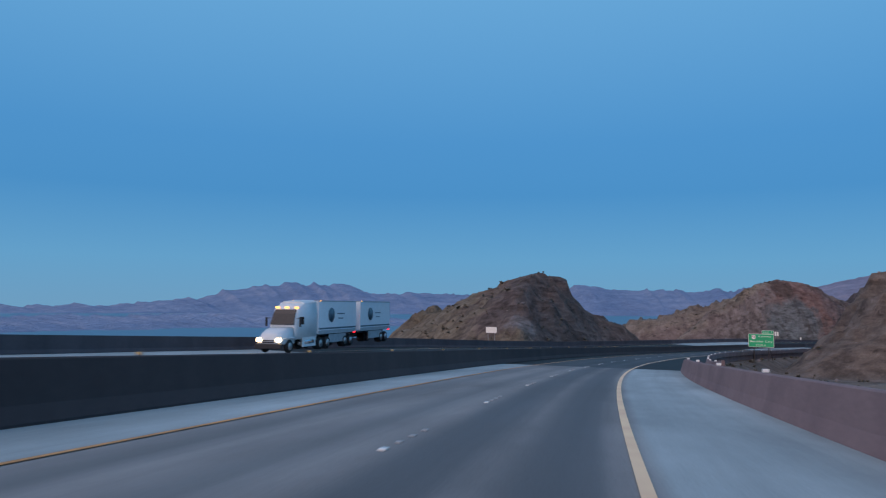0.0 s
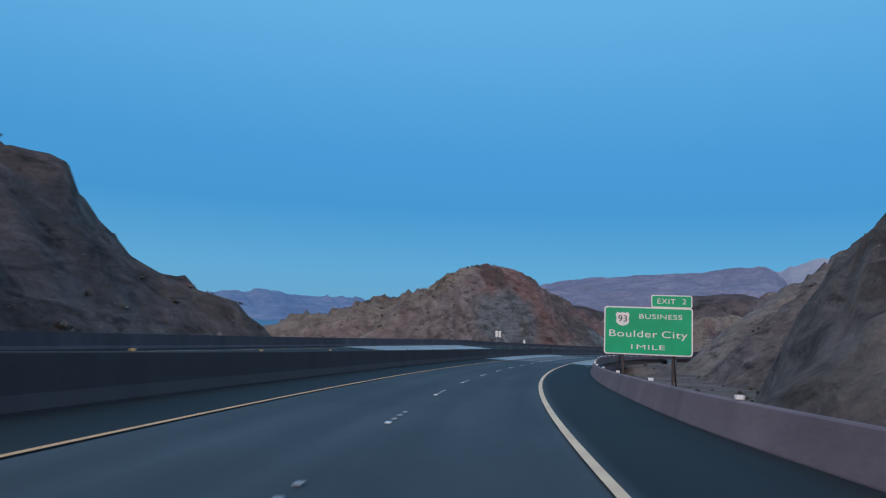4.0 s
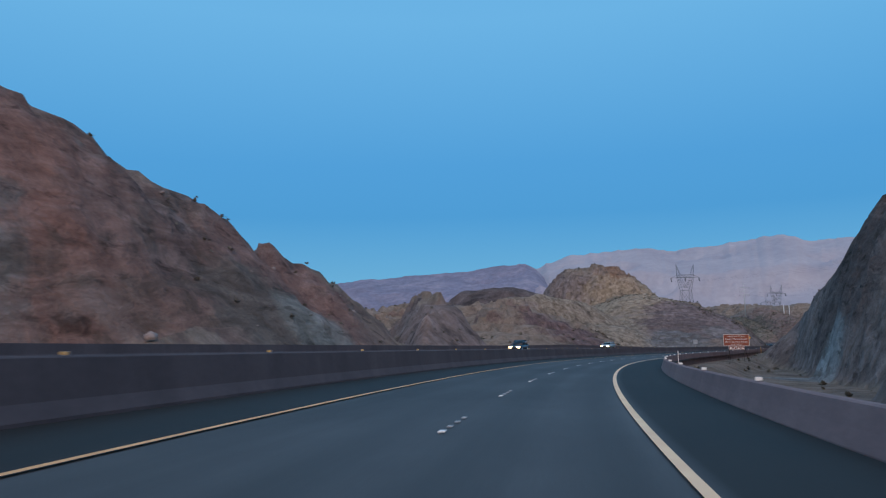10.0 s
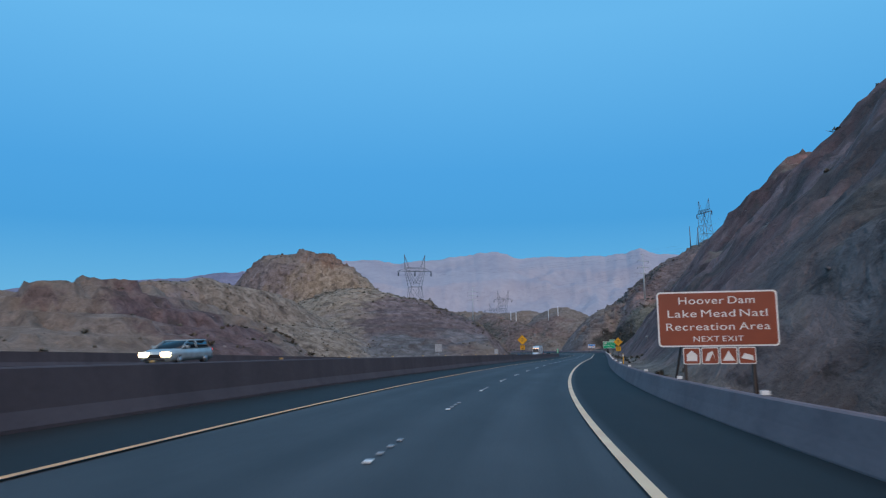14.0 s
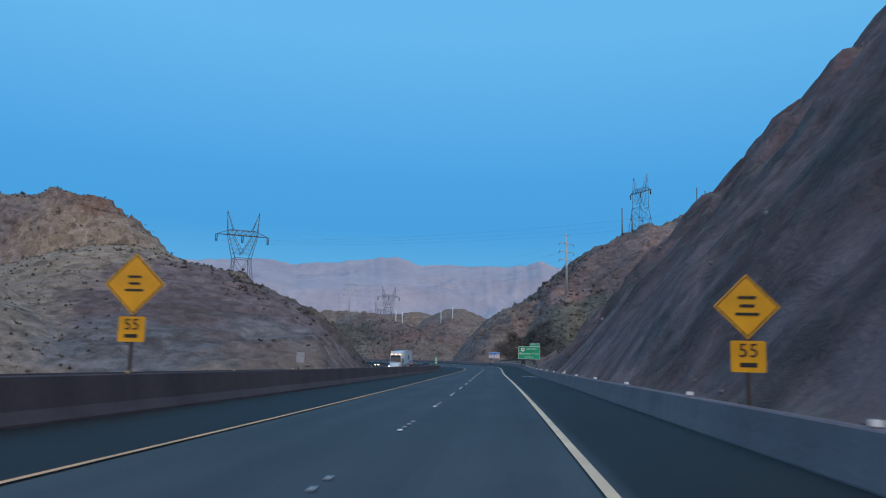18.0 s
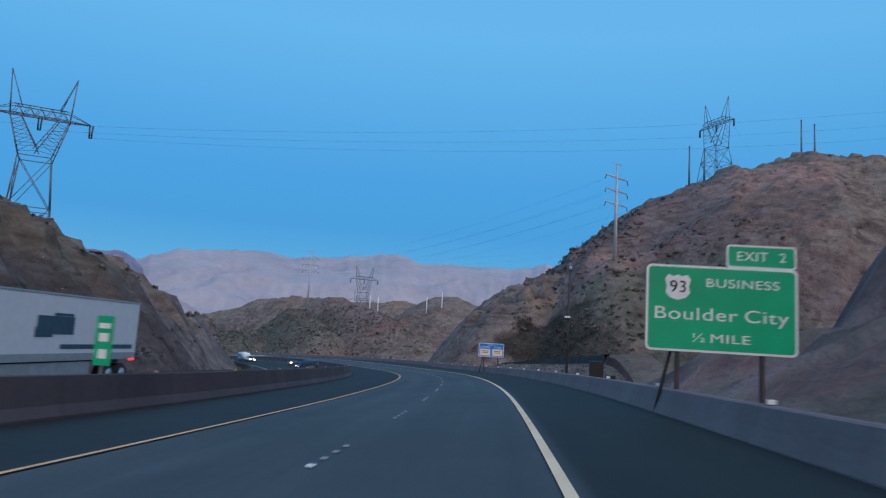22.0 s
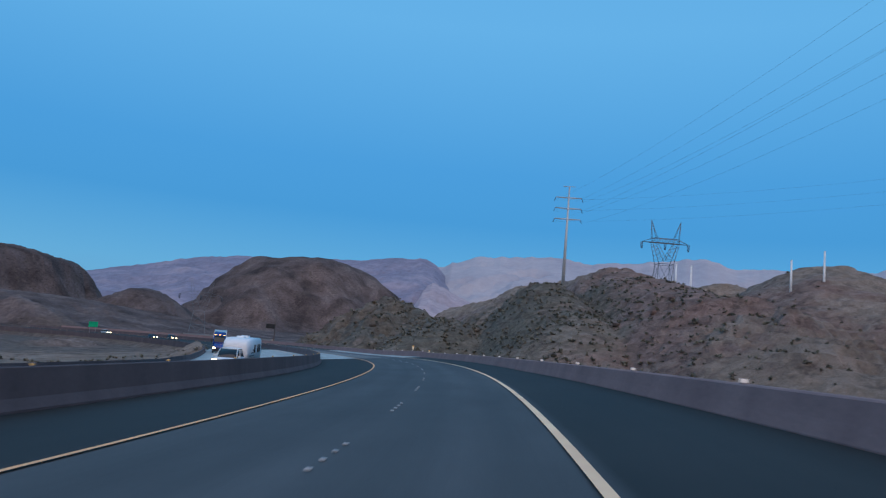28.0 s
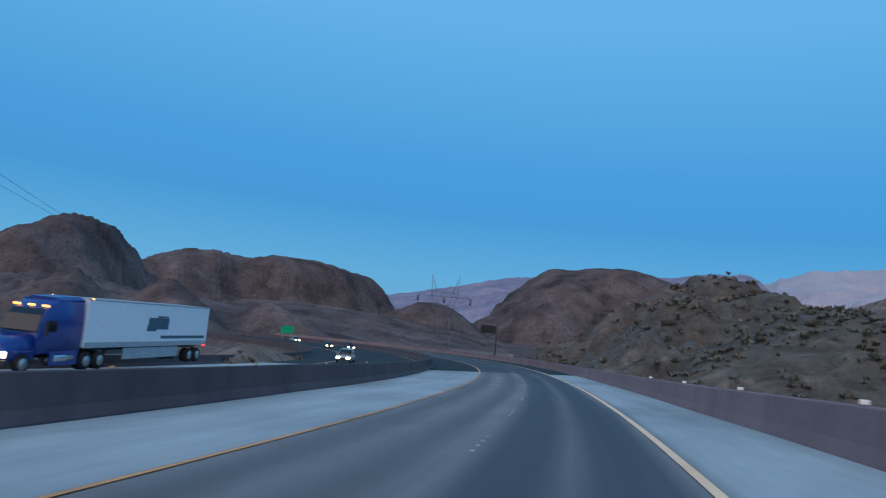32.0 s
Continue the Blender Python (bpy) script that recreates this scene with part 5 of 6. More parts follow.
def steel_pole(x, y, top, turn, label, arms=3, reach=5.4, foot=None):
    """A tapered steel pole with crossarms."""
    pole = new("power_pole")
    foot = over_ground(x, y) - 0.3 if foot is None else foot
    pole.matrix_basis = pose(x, y, foot, 0, 0, turn)
    tagged(pole, label, "power pole", group="steel power poles")
    h = top - foot
    bm = bmesh.new()
    rod_bm(bm, (0, 0, 0), (0, 0, h), 0.62, 0.2, 12)
    part("shaft", done("shaft", bm, POLE_STEEL, True), pole)
    part("flange", rods("flange", POLE_STEEL, ((0, 0, 0), (0, 0, 0.5), 0.75), sides=12), pole)
    hooks = []
    for k in range(arms):
        z = h - 4.0 - 3.6 * k
        part("crossarm", rods("crossarm", POLE_STEEL, ((-reach, 0, z + 0.25), (reach, 0, z + 0.25), 0.16), ((-reach, 0, z + 0.25), (0, 0, z - 0.2), 0.06), ((reach, 0, z + 0.25), (0, 0, z - 0.2), 0.06)), pole)
        for q in (-reach, reach):
            part("insulator", rods("insulator", INSULATOR, ((q, 0, z + 0.2), (q * 1.12, 0, z - 1.0), 0.1)), pole, "dark insulator")
            hooks.append(pole.matrix_basis @ Vector((q * 1.12, 0, z - 1.0)))
    part("top_arm", rods("top_arm", POLE_STEEL, ((-2.0, 0, h), (2.0, 0, h), 0.1)), pole)
    return pole, hooks


def plain_pole(x, y, low, top, mat, label):
    pole = new("utility_pole")
    foot = min(low, over_ground(x, y) + 0.0) - 0.3
    pole.matrix_basis = pose(x, y, foot)
    tagged(pole, label, "utility pole", group="slender utility poles")
    bm = bmesh.new()
    rod_bm(bm, (0, 0, 0), (0, 0, top - foot), 0.38, 0.24, 10)
    part("shaft", done("shaft", bm, mat, True), pole)
    part("cap", rods("cap", mat, ((0, 0, top - foot), (0, 0, top - foot + 0.25), 0.3), ((-0.9, 0, top - foot - 0.8), (0.9, 0, top - foot - 0.8), 0.07)), pole)
    return pole


def cable(a, b, sag, label="thin dark power cable sagging overhead", r=0.012):
    """One hanging wire as a thin tube."""
    curve = bpy.data.curves.new("power_cable", "CURVE")
    curve.dimensions, curve.bevel_depth, curve.bevel_resolution = "3D", r, 1
    sp = curve.splines.new("POLY")
    sp.points.add(40)
    for k in range(41):
        u = k / 40
        p = Vector(a).lerp(Vector(b), u)
        sp.points[k].co = (p.x, p.y, p.z - sag * 4 * u * (1 - u), 1)
    curve.materials.append(WIRE)
    ob = new("power_cable", curve)
    tagged(ob, label, "cable", group="power cables")
    return ob


_, left_hooks = lattice_tower(585.5, 492.5, 27.5, -44, "grey steel lattice tower on the hill beside the cut", span=18.5)
_, high_hooks = lattice_tower(747, 361, 70.5, 40, "grey steel lattice tower on the high hill", span=17)
_, far_hooks = lattice_tower(908, 571, 25.5, -48, "grey steel lattice tower behind the pole hill", span=18.5)
lattice_tower(842, 805, -9, -30, "pale lattice tower in the valley ahead", r=0.05)
lattice_tower(1050, 640, 20, -60, "distant lattice tower against the range")
_, near_hooks = steel_pole(672.4, 388.0, 28.6, -28, "tall grey steel power pole with three crossarms on a rock bench", reach=4.8)
_, next_hooks = steel_pole(840.8, 573.5, 25.5, -52, "tall grey steel power pole with three crossarms on the hill top", reach=4.2)
for a, b in zip(near_hooks, next_hooks):
    cable(a, b, 5.0)
for k, a in enumerate(left_hooks):
    way = Vector((0.427, -0.89, 0.175))
    cable(a, a + way * 330 + Vector((6 * (k - 1), 0, -8)), 10.0, r=0.014)
for k, a in enumerate(high_hooks):
    cable(a, a + Vector((190, -60, -14)), 6.0)
for k, a in enumerate(next_hooks[::2]):
    cable(a, a + Vector((60, -190, 24)), 5.0)
POLES = [(866.7, 502.2, -6, 6.5), (863.9, 510.3, -7, 3.6), (870.6, 548.7, -6, 3.6), (872.4, 544.2, -6, 2.9), (921, 528, -2, 6), (751, 333, 46, 63), (750, 329, 46, 61), (741, 370, 38, 52), (741, 365, 38, 51)]
for x, y, low, top in POLES:
    if low > 30:
        plain_pole(x, y, low, top, TOWER_STEEL, "thin grey utility pole on the hill top")
    else:
        plain_pole(x, y, low, top, POLE_PALE, "pale slender utility pole on the hill")

# ---- roadside equipment ----
mast = new("camera_mast")
place_on_road(mast, 703.4, 8.4, -1.2)
tagged(mast, "dark traffic camera mast behind the barrier", "camera mast")
part("shaft", rods("shaft", RUST, ((0, 0, 0), (0, 0, 9.2), 0.075), sides=10), mast)
part("camera_dome", rods("camera_dome", POLE_STEEL, ((0, -0.15, 9.0), (0, -0.3, 8.8), 0.11), ((0, 0, 9.2), (0, -0.3, 9.1), 0.05), sides=10), mast, "pale dome camera")
part("sensor_box", boxes("sensor_box", SIGN_WHITE, ((0.36, 0.2, 0.14), (-0.1, -0.2, 5.6)), bevel=0.03), mast, "white sensor box")
part("arm", rods("arm", RUST, ((-0.5, -0.1, 5.45), (0.3, -0.1, 5.45), 0.04)), mast)
for s, w, h in ((698.2, 0.75, 1.65), (694.2, 0.5, 0.9)):
    cab = new("control_cabinet")
    place_on_road(cab, s, 9.35, -1.1)
    tagged(cab, "dark metal roadside control cabinet" if h > 1 else "small dark roadside equipment box", "cabinet")
    part("body", boxes("body", SIGN_BLACK, ((w, 0.6, h + 0.9), (0, 0, (h + 0.9) / 2)), bevel=0.03), cab)
    part("door", boxes("door", SIGN_BLACK, ((w * 0.86, 0.02, h * 0.9), (0, -0.31, (h + 0.9) / 2 + 0.2)), bevel=0.01), cab)
    part("handle", rods("handle", GALV, ((w * 0.3, -0.34, h * 0.7), (w * 0.3, -0.34, h * 0.7 + 0.15), 0.015)), cab)

vms = new("message_sign")
place_on_road(vms, 1100, 8.6, -0.6)
tagged(vms, "dark message board on a roadside mast", "message sign")
part("mast", rods("mast", RUST, ((0, 0, 0), (0, 0, 10.5), 0.14), sides=10), vms)
part("board", boxes("board", SIGN_BLACK, ((3.2, 0.35, 1.5), (-1.9, -0.1, 6.6)), bevel=0.04), vms)
part("frame", boxes("frame", RUST, ((3.4, 0.1, 0.08), (-1.8, 0.1, 7.42)), ((3.4, 0.1, 0.08), (-1.8, 0.1, 5.8)), bevel=0.01), vms)

# the line over the dark range, its far tower and the ramp below it
_, far_line_hooks = lattice_tower(783, 1174.4, 1.5, -20, "small grey lattice tower before the dark range")
for k, a in enumerate(far_line_hooks[:2]):
    cable(a, Vector((668 - 9 * k, 640 + 6 * k, 6.0)), 9.0, r=0.05)

ramp_wall = new("ramp_wall", mesh_of("ramp_wall", [(813, 693, -50), (813, 693, -35.2), (922, 980, -44.9), (922, 980, -60), (814.2, 692.5, -50), (814.2, 692.5, -35.2), (923.2, 979.5, -44.9), (923.2, 979.5, -60)],
                                 [(0, 1, 2, 3), (7, 6, 5, 4), (1, 5, 6, 2), (0, 4, 5, 1), (3, 2, 6, 7)], CONCRETE_DECK))
tagged(ramp_wall, "pale concrete rail of the ramp below the range", "wall", kind="structure")
distant = new("road_sign")
distant.matrix_basis = pose(770.0, 762.0, over_ground(770.0, 762.0), 0, 0, 10)
tagged(distant, "small green guide sign far down the road", "road sign")
part("panel", plate("panel", rounded(4.2, 2.3, 0.1), 0.04, SIGN_GREEN), distant, "", Matrix.Translation((0, 0, 4.4)))
for x in (-1.3, 1.3):
    part("post", boxes("post", GALV, ((0.12, 0.12, 5.0), (x, 0.1, 2.5)), bevel=0.01), distant)


# ---- vehicles on the far carriageway ----
TRUCK_WHITE = plain("truck_white_paint", (0.66, 0.72, 0.75), 0.3, grain=0.03)
TRAILER_WHITE = plain("trailer_white", (0.74, 0.82, 0.87), 0.4, grain=0.03)
TRUCK_BLUE = plain("truck_blue_paint", (0.015, 0.05, 0.24), 0.25, grain=0.03)
CAR_DARK = plain("car_slate_paint", (0.03, 0.06, 0.09), 0.25)
CAR_SILVER = plain("car_silver_paint", (0.42, 0.5, 0.52), 0.3, 0.3)
CAR_BLUE = plain("car_blue_paint", (0.02, 0.12, 0.35), 0.25)
GLASS = plain("dark_glass", (0.012, 0.016, 0.02), 0.06)
TYRE = plain("tyre_rubber", (0.015, 0.015, 0.016), 0.85)
RIM = plain("wheel_alloy", (0.45, 0.46, 0.47), 0.35, 0.8)
DARK = plain("dark_plastic", (0.02, 0.02, 0.022), 0.6)
CHROME = plain("chrome", (0.6, 0.62, 0.64), 0.15, 0.9)
LAMP = plain("headlamp_glow", (1.0, 0.74, 0.42), 0.3, glow=9.0, grain=0.02)
AMBER_LAMP = plain("amber_lamp_glow", (1.0, 0.42, 0.08), 0.3, glow=4.0, grain=0.02)
TAIL = plain("tail_lamp_glow", (0.9, 0.02, 0.03), 0.3, glow=3.0, grain=0.02)
LOGO = plain("trailer_emblem", (0.05, 0.12, 0.17), 0.4)
SKIRT = plain("trailer_skirt", (0.33, 0.4, 0.44), 0.5)


def loft(name, sections, mat, bevel=0.0):
    """A closed body through cross-sections along y: (y, outline of (x, z))."""
    bm = bmesh.new()
    rings = [[bm.verts.new((x, y, z)) for x, z in ring] for y, ring in sections]
    n = len(rings[0])
    for a, b in zip(rings, rings[1:]):
        for k in range(n):
            bm.faces.new((a[k], a[(k + 1) % n], b[(k + 1) % n], b[k]))
    bm.faces.new(rings[0][::-1])
    bm.faces.new(rings[-1])
    if bevel:
        bmesh.ops.bevel(bm, geom=list(bm.edges), offset=bevel, segments=2, affect="EDGES", clamp_overlap=True)
    return done(name, bm, mat, bevel > 0)


def wheel(parent, x, y, r, w):
    hub = part("wheel", rods("wheel", DARK, ((x - w * 0.3, y, r), (x + w * 0.3, y, r), r * 0.35), sides=16), parent)
    bm = bmesh.new()
    rod_bm(bm, (x - w / 2, y, r), (x + w / 2, y, r), r, sides=22)
    bmesh.ops.bevel(bm, geom=[e for e in bm.edges if len(e.link_faces) == 2 and e.calc_face_angle() > 1], offset=r * 0.12, segments=2, affect="EDGES")
    part("tyre", done("tyre", bm, TYRE, True), hub)
    side = 1 if x > 0 else -1
    part("rim", rods("rim", RIM, ((x + side * w * 0.35, y, r), (x + side * (w * 0.5 + 0.012), y, r), r * 0.58), sides=18), hub, "bright alloy rim")


def section(w, low, high, top=None, z_mid=None):
    """A rounded body section: width, floor, roof, roof width."""
    top = top or w
    z_mid = z_mid or low + (high - low) * 0.55
    return [(-w / 2, low), (w / 2, low), (w / 2, z_mid), (top / 2, high - 0.12), (top / 2 - 0.15, high), (-top / 2 + 0.15, high), (-top / 2, high - 0.12), (-w / 2, z_mid)]


def tractor(rig, paint):
    """A long-nosed road tractor with a sleeper cab; it drives toward +y from y = 0."""
    cab = part("cab", loft("cab", [(-3.9, section(2.45, 1.0, 3.95, 2.3)), (-2.2, section(2.45, 1.0, 3.95, 2.3)), (-1.2, section(2.4, 1.0, 3.55, 2.2)), (-0.75, section(2.35, 1.0, 2.95, 2.1)), (-0.45, section(2.3, 0.95, 2.2, 2.2))], paint, 0.04), rig)
    hood = part("hood", loft("hood", [(-0.5, section(2.2, 0.7, 2.0, 2.0)), (0.6, section(2.1, 0.7, 1.85, 1.8)), (1.35, section(1.9, 0.65, 1.62, 1.5)), (1.6, section(1.7, 0.65, 1.4, 1.3))], paint, 0.05), rig)
    part("windscreen", loft("windscreen", [(y, [(-w, z), (w, z), (w, z + 0.04), (-w, z + 0.04)]) for y, z, w in ((-1.0, 3.30, 0.92), (-0.71, 2.97, 0.98), (-0.38, 2.14, 1.06))], GLASS), cab, "dark windscreen")
    for x in (-1, 1):
        part("side_window", boxes("side_window", GLASS, ((0.03, 0.75, 0.6), (x * 1.205, -1.35, 2.45)), bevel=0.01), cab)
        part("mirror", boxes("mirror", DARK, ((0.12, 0.18, 0.7), (x * 1.5, -0.55, 2.35)), ((0.35, 0.05, 0.05), (x * 1.32, -0.6, 2.65)), bevel=0.015), cab)
        part("headlamp", boxes("headlamp", LAMP, ((0.46, 0.12, 0.32), (x * 0.82, 1.56, 1.02)), bevel=0.04), hood, "lit headlamp")
        part("fuel_tank", rods("fuel_tank", CHROME, ((x * 0.95, -3.4, 0.75), (x * 0.95, -1.8, 0.75), 0.33), sides=14), rig)
        part("side_fairing", boxes("side_fairing", paint, ((0.06, 2.3, 0.75), (x * 1.2, -2.6, 0.75)), bevel=0.02), rig)
        part("mudguard", boxes("mudguard", paint, ((0.34, 1.25, 0.1), (x * 1.02, 0.35, 1.16)), bevel=0.04), rig)
        wheel(rig, x * 1.0, 0.35, 0.52, 0.3)
        for y in (-4.6, -5.9):
            wheel(rig, x * 0.95, y, 0.52, 0.6)
    for x in (-0.85, 0.0, 0.85):
        part("roof_lamp", boxes("roof_lamp", AMBER_LAMP, ((0.34, 0.12, 0.1), (x, -1.1, 3.5)), bevel=0.02), cab, "lit amber roof lamp")
    part("grille", boxes("grille", DARK, *[((1.0, 0.05, 0.09), (0, 1.62 - 0.03 * k, 0.85 + 0.13 * k)) for k in range(5)], bevel=0.01), hood, "dark slatted grille")
    part("bumper", boxes("bumper", DARK, ((2.3, 0.3, 0.4), (0, 1.55, 0.55)), bevel=0.08), rig)
    part("chassis", boxes("chassis", DARK, ((0.9, 6.6, 0.25), (0, -3.4, 0.85)), bevel=0.02), rig)
    part("air_fairing", loft("air_fairing", [(-3.9, section(2.3, 3.8, 4.1, 2.0)), (-1.9, section(2.2, 3.7, 3.98, 1.8))], paint), cab)


def trailer(rig, front, length, label, emblem):
    """A box trailer whose nose stands at y = front."""
    mid = front - length / 2
    body = part("trailer_box", boxes("trailer_box", TRAILER_WHITE, ((2.55, length, 2.75), (0, mid, 2.68)), bevel=0.04), rig, label)
    part("lower_rail", boxes("lower_rail", SKIRT, ((2.58, length * 0.995, 0.32), (0, mid, 1.42)), bevel=0.01), body)
    part("top_rail", boxes("top_rail", SKIRT, ((2.58, length, 0.1), (0, mid, 4.03)), bevel=0.01), body)
    for x in (-1, 1):
        part("skirt", boxes("skirt", SKIRT, ((0.05, length * 0.45, 0.7), (x * 1.2, mid, 0.85)), bevel=0.01), rig, "grey side skirt")
        for y in (front - length + 1.1, front - length + 2.3):
            wheel(rig, x * 0.95, y, 0.52, 0.6)
        part("marker_lamp", boxes("marker_lamp", AMBER_LAMP, ((0.05, 0.14, 0.08), (x * 1.27, front - 0.3, 4.06)), bevel=0.01), body, "lit amber marker")
        part("tail_lamp", boxes("tail_lamp", TAIL, ((0.2, 0.06, 0.12), (x * 1.05, front - length - 0.02, 1.22)), bevel=0.01), body, "lit red tail lamp")
        part("side_marker", boxes("side_marker", TAIL, ((0.06, 0.14, 0.1), (x * 1.28, front - length + 0.2, 1.25)), bevel=0.01), body, "lit red side marker")
    if emblem == "disc":
        for x in (-1, 1):
            part("emblem", rods("emblem", LOGO, ((x * 1.28, mid + length * 0.18, 2.85), (x * 1.285, mid + length * 0.18, 2.85), 0.62), sides=24), body, "dark round emblem")
            for k in range(2):
                part("lettering_bar", boxes("lettering_bar", LOGO, ((0.01, 1.5 - 0.5 * k, 0.09), (x * 1.283, mid - 0.5, 2.95 - 0.4 * k)), bevel=0.0), body)
        part("side_stripe", boxes("side_stripe", LOGO, ((2.572, length * 0.98, 0.14), (0, mid, 1.72)), bevel=0.0), body, "dark stripe")
    else:
        for x in (-1, 1):
            for y, z, w, h in ((-0.3, 2.75, 2.6, 0.75), (0.5, 2.45, 1.2, 0.4), (-0.8, 3.2, 1.4, 0.12)):
                part("emblem", boxes("emblem", LOGO, ((0.01 + 0.004 * (w < 2), w, h), (x * 1.283, mid + y, z)), bevel=0.0), body, "dark blue emblem shape")
        part("stripe", boxes("stripe", LOGO, ((2.572, length * 0.42, 0.2), (0, mid - length * 0.26, 1.86)), bevel=0.0), body)
    part("underframe", boxes("underframe", DARK, ((1.1, length * 0.96, 0.25), (0, mid, 1.15)), ((0.12, 0.12, 0.9), (-0.9, front - 2.6, 0.75)), ((0.12, 0.12, 0.9), (0.9, front - 2.6, 0.75)), bevel=0.0), rig)


def oncoming(ob, s, n):
    """Sets a vehicle on the far carriageway, driving against us."""
    x, y, z = (float(v) for v in road(s, n, 0.02))
    ob.matrix_basis = pose(x, y, z, 0, 0, turn_at(s) + 180)
    return ob


def semi(label, s, n, paint, trailers, emblem):
    rig = new("semi_truck")
    tagged(rig, label, "truck")
    tractor(rig, paint)
    front = -4.1
    for length in trailers:
        trailer(rig, front, length, "", emblem)
        front -= length + 1.0
    return oncoming(rig, s, n)


def car(label, s, n, paint, kind="suv"):
    """A passenger car with its lamps lit; nose at y = 0, driving toward +y."""
    ob = new("car")
    tagged(ob, label, "car")
    low, belt, roof, w = 0.32, 1.0, (1.7 if kind == "suv" else 1.45), 1.85
    flat = lambda ww, hh: [(-ww / 2, low), (ww / 2, low), (ww / 2 + 0.02, low + 0.3), (ww / 2 - 0.04, hh), (-ww / 2 + 0.04, hh), (-ww / 2 - 0.02, low + 0.3)]
    body = part("body", loft("body", [(-4.7, flat(w - 0.2, 0.95)), (-4.55, flat(w, belt)), (-2.0, flat(w, belt)), (-1.2, flat(w, belt - 0.02)), (-0.3, flat(w - 0.08, 0.88)), (0, flat(w - 0.3, 0.7))], paint, 0.05), ob)
    cabin = lambda ww, hh: [(-ww / 2, belt - 0.05), (ww / 2, belt - 0.05), (ww / 2 - 0.2, hh), (-ww / 2 + 0.2, hh)]
    part("cabin_glass", loft("cabin_glass", [(-4.5, cabin(w - 0.1, belt + 0.02)), (-4.15, cabin(w - 0.1, roof - 0.06)), (-2.1, cabin(w - 0.1, roof - 0.05)), (-1.25, cabin(w - 0.12, belt + 0.02))], GLASS, 0.03), ob, "dark windows")
    part("roof", loft("roof", [(-4.2, [(-0.72, roof - 0.07), (0.72, roof - 0.07), (0.66, roof), (-0.66, roof)]), (-2.15, [(-0.72, roof - 0.07), (0.72, roof - 0.07), (0.66, roof), (-0.66, roof)])], paint, 0.02), ob)
    for x in (-1, 1):
        part("headlamp", boxes("headlamp", LAMP, ((0.5, 0.08, 0.26), (x * 0.62, 0.0, 0.7)), bevel=0.02), body, "lit headlamp")
        part("tail_lamp", boxes("tail_lamp", TAIL, ((0.25, 0.06, 0.18), (x * 0.7, -4.7, 0.85)), bevel=0.02), body)
        part("mirror", boxes("mirror", paint, ((0.2, 0.12, 0.14), (x * 1.02, -1.55, 1.08)), bevel=0.03), ob)
        for y in (-0.95, -3.75):
            wheel(ob, x * 0.82, y, 0.35, 0.22)
        part("pillar", rods("pillar", paint, ((x * 0.86, -2.8, belt - 0.03), (x * 0.7, -2.9, roof - 0.04), 0.035), ((x * 0.87, -1.25, belt), (x * 0.7, -2.1, roof - 0.05), 0.035)), ob)
    part("grille", boxes("grille", DARK, ((0.9, 0.06, 0.2), (0, -0.0, 0.6)), ((1.2, 0.06, 0.1), (0, 0.0, 0.42)), bevel=0.02), body)
    return oncoming(ob, s, n)


semi("white road tractor pulling two white box trailers, headlamps lit", 50.7, -22.8, TRUCK_WHITE, (7.6, 7.6), "disc")
semi("blue road tractor with a long white box trailer, headlamps lit", 985.0, -26.0, TRUCK_BLUE, (15.0,), "shape")
semi("white road tractor with a white box trailer, headlamps lit", 672.0, -16.8, TRUCK_WHITE, (14.5,), "shape")
car("slate-coloured sport utility car with lit headlamps", 397.2, -18.0, CAR_DARK)
car("silver saloon with lit headlamps", 446.2, -18.0, CAR_SILVER, "saloon")
car("blue car with lit headlamps", 802.0, -16.4, CAR_BLUE, "saloon")
car("dark car with lit headlamps in the far bend", 726.0, -12.9, CAR_DARK)
car("dark car with lit headlamps far down the road", 838.0, -14.2, CAR_DARK)
car("silver car with lit headlamps before the bridge", 1040.0, -20.2, CAR_SILVER)
car("pickup-sized dark car with lit headlamps on the far curve", 1128.0, -17.0, CAR_DARK)
car("dark car with lit headlamps beyond the bridge curve", 1137.0, -20.5, CAR_DARK, "saloon")
car("silver car with lit headlamps where the road leaves the view", 1185.0, -17.0, CAR_SILVER)

# a pickup towing a camper
pickup = car("white pickup with lit headlamps towing a camper", 892.5, -15.9, TRUCK_WHITE)
camper = new("camper_trailer")
tagged(camper, "white camper trailer with blue swoosh and dark windows", "camper")
shell = part("shell", loft("shell", [(-7.4, section(2.3, 0.6, 2.65, 2.2)), (-1.2, section(2.4, 0.6, 2.7, 2.3)), (-0.2, section(2.3, 0.8, 2.5, 2.1)), (0, section(2.1, 1.0, 2.1, 1.9))], TRAILER_WHITE, 0.05), camper)
for x in (-1, 1):
    for y in (-6.1, -5.2, -3.4):
        part("window", boxes("window", GLASS, ((0.03, 0.62, 0.75), (x * 1.2, y, 1.75)), bevel=0.02), shell, "dark window")
    for k in range(3):
        part("swoosh", boxes("swoosh", LOGO, ((0.02, 2.6 - 0.7 * k, 0.1), (x * 1.205, -2.0 - 0.5 * k, 1.15 + 0.25 * k)), bevel=0.0), shell, "blue swoosh stripe")
for y in (-2.4, -4.6):
    part("roof_vent", boxes("roof_vent", TRAILER_WHITE, ((0.7, 0.9, 0.2), (0, y, 2.76)), bevel=0.05), shell)
part("drawbar", boxes("drawbar", DARK, ((0.12, 1.6, 0.1), (0, 0.6, 0.55)), bevel=0.01), camper)
for x in (-1, 1):
    for y in (-4.0, -5.0):
        wheel(camper, x * 1.05, y, 0.36, 0.24)
